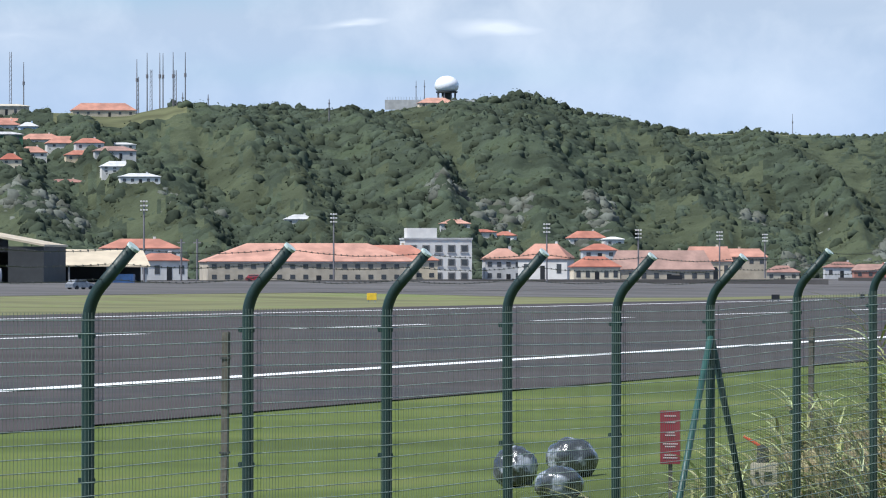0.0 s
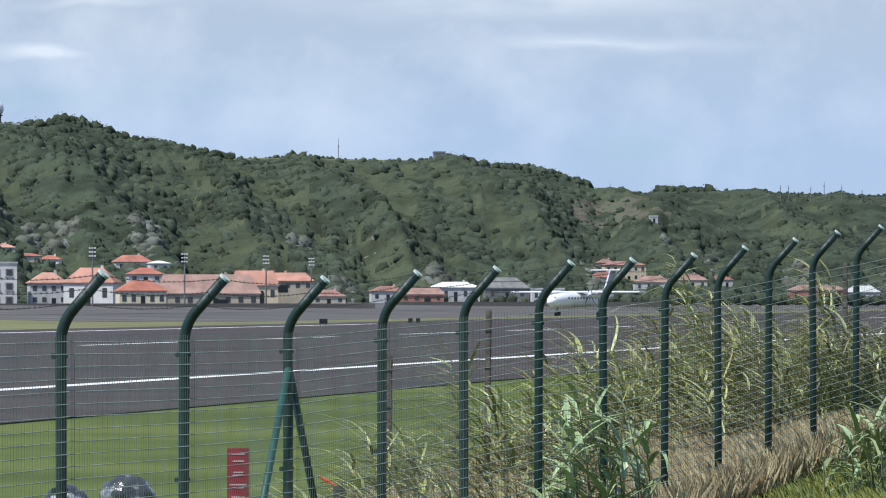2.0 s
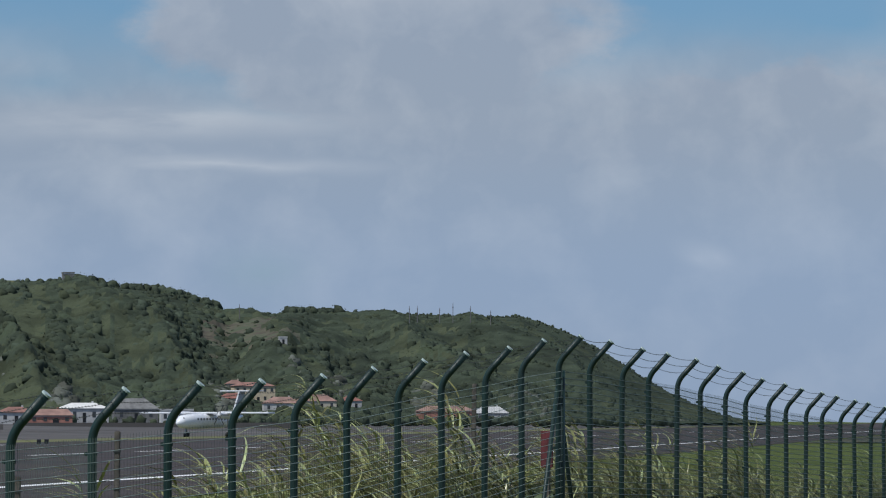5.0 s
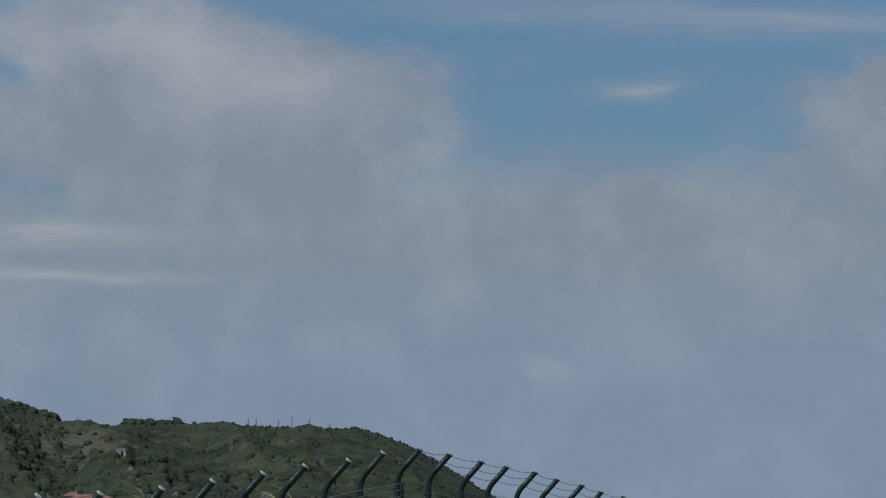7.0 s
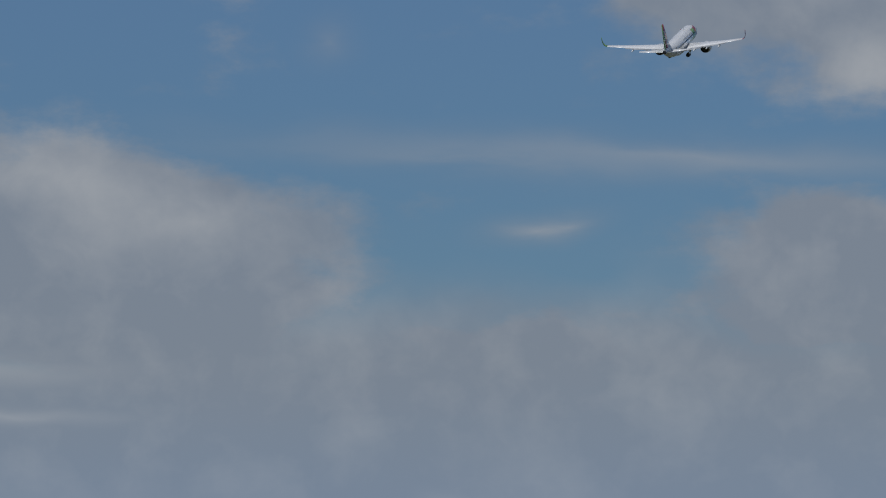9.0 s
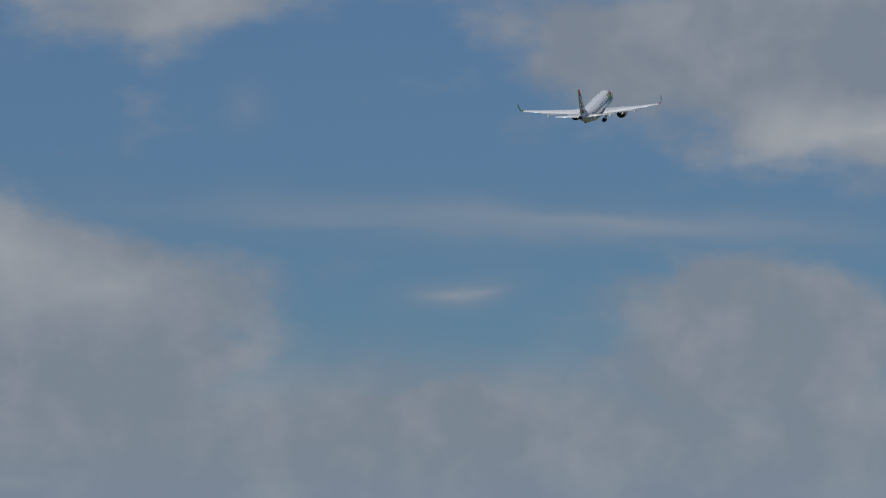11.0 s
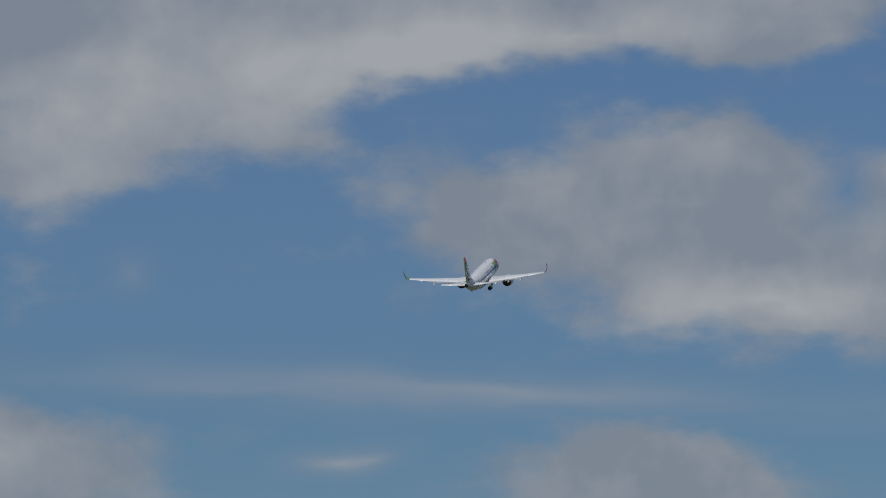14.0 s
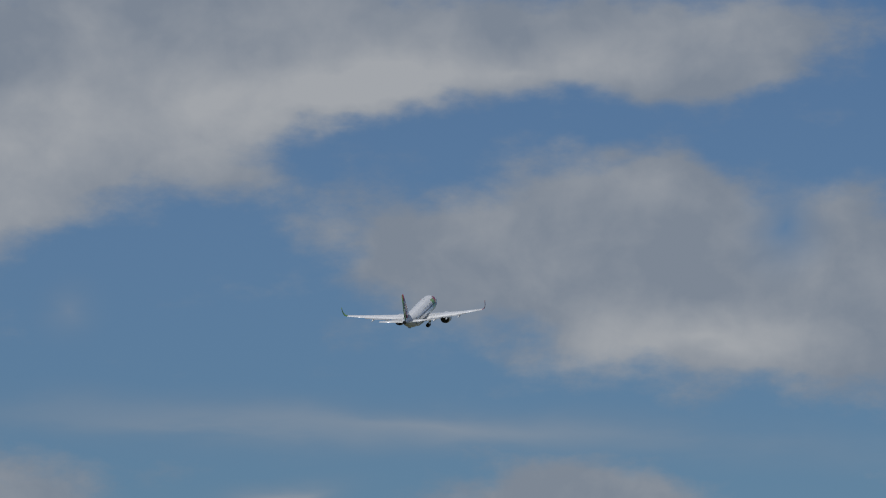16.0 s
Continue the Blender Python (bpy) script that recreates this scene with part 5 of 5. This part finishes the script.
def reed(rnd, V, Q, S, foot, height, broad):
    """One cane: a bent stem with alternate leaves blown downwind."""
    bend = rnd.uniform(0.08, 0.35) * height * (0.5 if broad else 1.0)
    stem = []
    for i in range(7):
        f = i / 6
        stem.append(Vector(foot) + Vector((WIND.x * bend * f * f, rnd.uniform(-0.02, 0.02), height * f)))
    n, r = len(V), 0.006 if not broad else 0.012
    for i, p in enumerate(stem):
        for s in range(4):
            V.append(p + Vector((math.cos(s * 1.571), math.sin(s * 1.571), 0)) * r * (1 - 0.1 * i))
    before = len(Q)
    for i in range(6):
        for s in range(4):
            Q.append((n + i * 4 + s, n + i * 4 + (s + 1) % 4, n + i * 4 + 4 + (s + 1) % 4, n + i * 4 + 4 + s))
    S.extend([1] * (len(Q) - before))
    before = len(Q)
    count = int(height * (15 if not broad else 9))
    for j in range(count):
        f = (0.08 if not broad else 0.18) + (0.92 if not broad else 0.82) * j / count
        k = min(5, int(f * 6))
        p = stem[k].lerp(stem[k + 1], f * 6 - k)
        leaf(V, Q, p, rnd.gauss(3.1, 1.5 if broad else 1.0), rnd.uniform(0.3, 0.72) * (1.2 if broad else 1.0), rnd.uniform(0.010, 0.023) * (1.9 if broad else 1.0),
             rnd.uniform(0.4, 1.1), rnd.uniform(0.14, 0.36), WIND * (0.35 if broad else 1.1))
    S.extend([0] * (len(Q) - before))
    if not broad and rnd.random() < 0.65:
        before = len(Q)
        for j in range(9):
            leaf(V, Q, stem[-1] - Vector((0, 0, 0.03 * j)), rnd.uniform(2.4, 3.9), 0.22, 0.006, rnd.uniform(0.2, 0.9), 0.25, WIND)
        S.extend([2] * (len(Q) - before))


rnd = random.Random(11)
V, Q, S = [], [], []
for _ in range(330):
    y = FENCE_Y + rnd.uniform(7.5, 62.0) if rnd.random() < 0.72 else FENCE_Y + rnd.uniform(50.0, 125.0)
    dense = float(np.interp(y, (41, 44, 47, 58, 66, 80, 100), (0.08, 0.25, 0.55, 0.75, 0.95, 0.9, 0.9)))
    if rnd.random() > dense:
        continue
    x = fence_x(y) - rnd.uniform(0.35, 2.6 if y < 70 else 5.0)
    tall = rnd.uniform(0.75, 1.6) * float(np.interp(y, (42, 46, 51, 58, 64, 100), (0.4, 0.5, 0.7, 0.85, 0.95, 1.05)))
    if rnd.random() < 0.12 and y > 50:
        tall *= 1.3
    for _ in range(rnd.randint(4, 8)):
        a, b = x + rnd.gauss(0, 0.22), y + rnd.gauss(0, 0.3)
        a = min(a, fence_x(b) - 0.15)
        reed(rnd, V, Q, S, (a, b, ground_z(a, b) - 0.05), tall * rnd.uniform(0.55, 1.12), False)
for az, d, h in ((-12.1, 44, 0.6), (-11.5, 42, 0.7), (-12.9, 40, 0.45), (-13.2, 39, 0.6), (-11.0, 44, 0.9), (-10.6, 46, 1.0), (-10.3, 44, 1.1), (-9.9, 47, 1.6), (-14.0, 39, 0.4), (-9.7, 46, 1.4)):
    for _ in range(3):
        p = polar(az + rnd.uniform(-0.25, 0.25), d + rnd.uniform(-1, 1))
        reed(rnd, V, Q, S, (p.x, p.y, ground_z(p.x, p.y) - 0.05), h * rnd.uniform(0.8, 1.15), False)
tagged(joined("reed_bed", [tuple(v) for v in V], Q, [M_REED, M_STEM, M_PLUME], S), "wind blown green and straw coloured reeds along the fence", "reeds", kind="stuff")


# dark bramble scrub between the reeds, beyond the top of the bank
thicket, brush = [], [crown_mesh(40 + i, 0.8 + 0.15 * (i % 3), 150, 0.13, 1) for i in range(8)]
for _ in range(420):
    y = rnd.uniform(70, 175)
    x = fence_x(y) - rnd.uniform(0.7, float(np.interp(y, (70, 110), (1.8, 7.0))))
    size = rnd.uniform(0.28, 0.62)
    thicket.append(((x, y, ground_z(x, y) + size * 0.45), size, rnd.uniform(0, 6.28)))
scatter("bramble_scrub", thicket, brush, M_BRAMBLE, "dark green and brown bramble scrub behind the fence", "scrub")


def cane_plant(x, y, n, h, seed):
    r = random.Random(seed)
    V, Q, S = [], [], []
    for _ in range(n):
        reed(r, V, Q, S, (r.uniform(-0.35, 0.35), r.uniform(-0.35, 0.35), -0.05), h * r.uniform(0.55, 1.0), True)
    ob = joined("cane_plant", [tuple(v) for v in V], Q, [M_CANE, M_STEM, M_PLUME], S)
    ob.matrix_world = pose(x, y, ground_z(x, y))
    tagged(ob, "leafy green cane plant with broad arching leaves", "cane plant", "cane plants")


for k, (az, d, n, h) in enumerate(((-8.55, 47, 8, 1.5), (-8.2, 47.5, 7, 1.3), (-8.85, 46.5, 6, 1.15), (-6.05, 54, 5, 0.75), (-5.75, 55, 7, 0.95), (-5.3, 56, 6, 1.05), (-5.5, 55.5, 5, 0.75), (-9.3, 44, 4, 0.6))):
    p = polar(az, d)
    cane_plant(p.x, p.y, n, h, 20 + k)


def tufts(name, n, spot, mat, label, h0, h1, seed):
    """Fine blades joined into one mesh."""
    r = random.Random(seed)
    V, T = [], []
    for _ in range(n):
        x, y = spot(r)
        z = ground_z(x, y)
        h = r.uniform(h0, h1)
        a, w = r.uniform(0, 6.28), r.uniform(0.0012, 0.0034)
        lean = Vector((r.gauss(-0.3, 0.3), r.gauss(0, 0.3), 0)) * h
        n0 = len(V)
        dx, dy = math.cos(a) * w, math.sin(a) * w
        V += [(x - dx, y - dy, z - 0.02), (x + dx, y + dy, z - 0.02), (x + dx * 0.7 + lean.x * 0.4, y + dy * 0.7 + lean.y * 0.4, z + h * 0.6), (x + lean.x, y + lean.y, z + h)]
        T += [(n0, n0 + 1, n0 + 2), (n0, n0 + 2, n0 + 3)]
    tagged(joined(name, V, T, [mat]), label, "grass", kind="stuff")


def bank(r):
    y = r.uniform(45, 95)
    return fence_x(y) + r.uniform(0.25, 7.0), y


def verge(r):
    y = r.uniform(48, 61)
    return fence_x(y) + r.uniform(-2.4, 0.25), y


tufts("bank_grass", 150000, bank, M_BLADE, "bright green tufted grass on the bank", 0.05, 0.17, 31)
tufts("dry_grass", 120000, verge, M_DRY, "straw coloured dry grass along the fence foot", 0.1, 0.5, 32)


# ---------------------------------------------------------------- small things by the fence
def wrapped_bale(az, d, r, squash, turn):
    p = polar(az, d)
    bm = bmesh.new()
    bmesh.ops.create_icosphere(bm, subdivisions=4, radius=r)
    for v in bm.verts:
        n = v.co.normalized()
        v.co *= 1 + 0.10 * noise.noise(n * 2.2 + Vector((az, 0, 0))) + 0.05 * noise.noise(n * 6 + Vector((0, az, 0))) + 0.012 * math.sin(18 * n.x + 6 * n.z)
        v.co.z *= squash
    ob = link("plastic_sack", bm, M_BAG, smooth=True)
    ob.matrix_world = pose(p.x, p.y, ground_z(p.x, p.y) + r * squash * 0.85, 0, 12, turn)
    tagged(ob, "full black plastic sack with glossy creased film on grass", "plastic sack", "plastic sacks")


for row in ((-14.22, 56, 0.25, 0.98, 10), (-13.58, 57, 0.29, 0.85, 70), (-13.72, 51.5, 0.25, 0.75, 130)):
    wrapped_bale(*row)


def warning_sign(az, d, z0, w, h, turn):
    p = polar(az, d)
    e = empty("warning_sign", pose(p.x, p.y, ground_z(p.x, p.y), 0, 0, turn), "dark red warning sign board with white lines of text", "sign", "red signs")
    pn = part("panel", boxed(-w / 2, w / 2, -0.01, 0.01, z0, z0 + h, 0.004), M_RED if turn > 0 else M_RED_SHADE, e)
    for f, bw in ((0.90, 0.6), (0.78, 0.5), (0.59, 0.45), (0.54, 0.5), (0.38, 0.75), (0.33, 0.5), (0.17, 0.6), (0.12, 0.7)) if turn > 0 else ():
        part("text_bar", boxed(-w * bw / 2, w * bw / 2, -0.014, -0.0105, z0 + h * f - 0.006, z0 + h * f + 0.006), M_SIGNTEXT, pn)
    part("stake", boxed(-0.02, 0.02, 0.012, 0.045, -0.4, z0 + h * 0.9), M_CONCRETE, e)


warning_sign(-12.43, 46.5, 0.50, 0.19, 0.50, 12)
warning_sign(-5.33, 67, 1.0, 0.20, 0.45, -40)


def switch_box():
    p = polar(-11.35, 47)
    e = empty("switch_box", pose(p.x, p.y, ground_z(p.x, p.y), 0, 0, 8), "pale utility box with a dark head and red lever", "utility box")
    b = part("box", boxed(-0.13, 0.13, -0.08, 0.08, 0.25, 0.47, 0.01), M_BOX, e)
    part("number_bar", boxed(-0.09, -0.05, -0.086, -0.0805, 0.31, 0.39), M_DARK, b)
    part("number_bar", boxed(0.0, 0.07, -0.086, -0.0805, 0.31, 0.39), M_DARK, b)
    part("stand", boxed(-0.04, 0.04, -0.04, 0.04, -0.3, 0.26), M_STEEL, e)
    part("head", tube(bmesh.new(), [(-0.02, 0, 0.465), (-0.02, 0, 0.6), (-0.03, 0, 0.64)], [0.06, 0.055, 0.04], 10), M_DARKW, e)
    part("lever", tube(bmesh.new(), [(-0.03, 0, 0.62), (-0.2, 0, 0.72)], 0.014, 6), M_ORANGE, e)


switch_box()
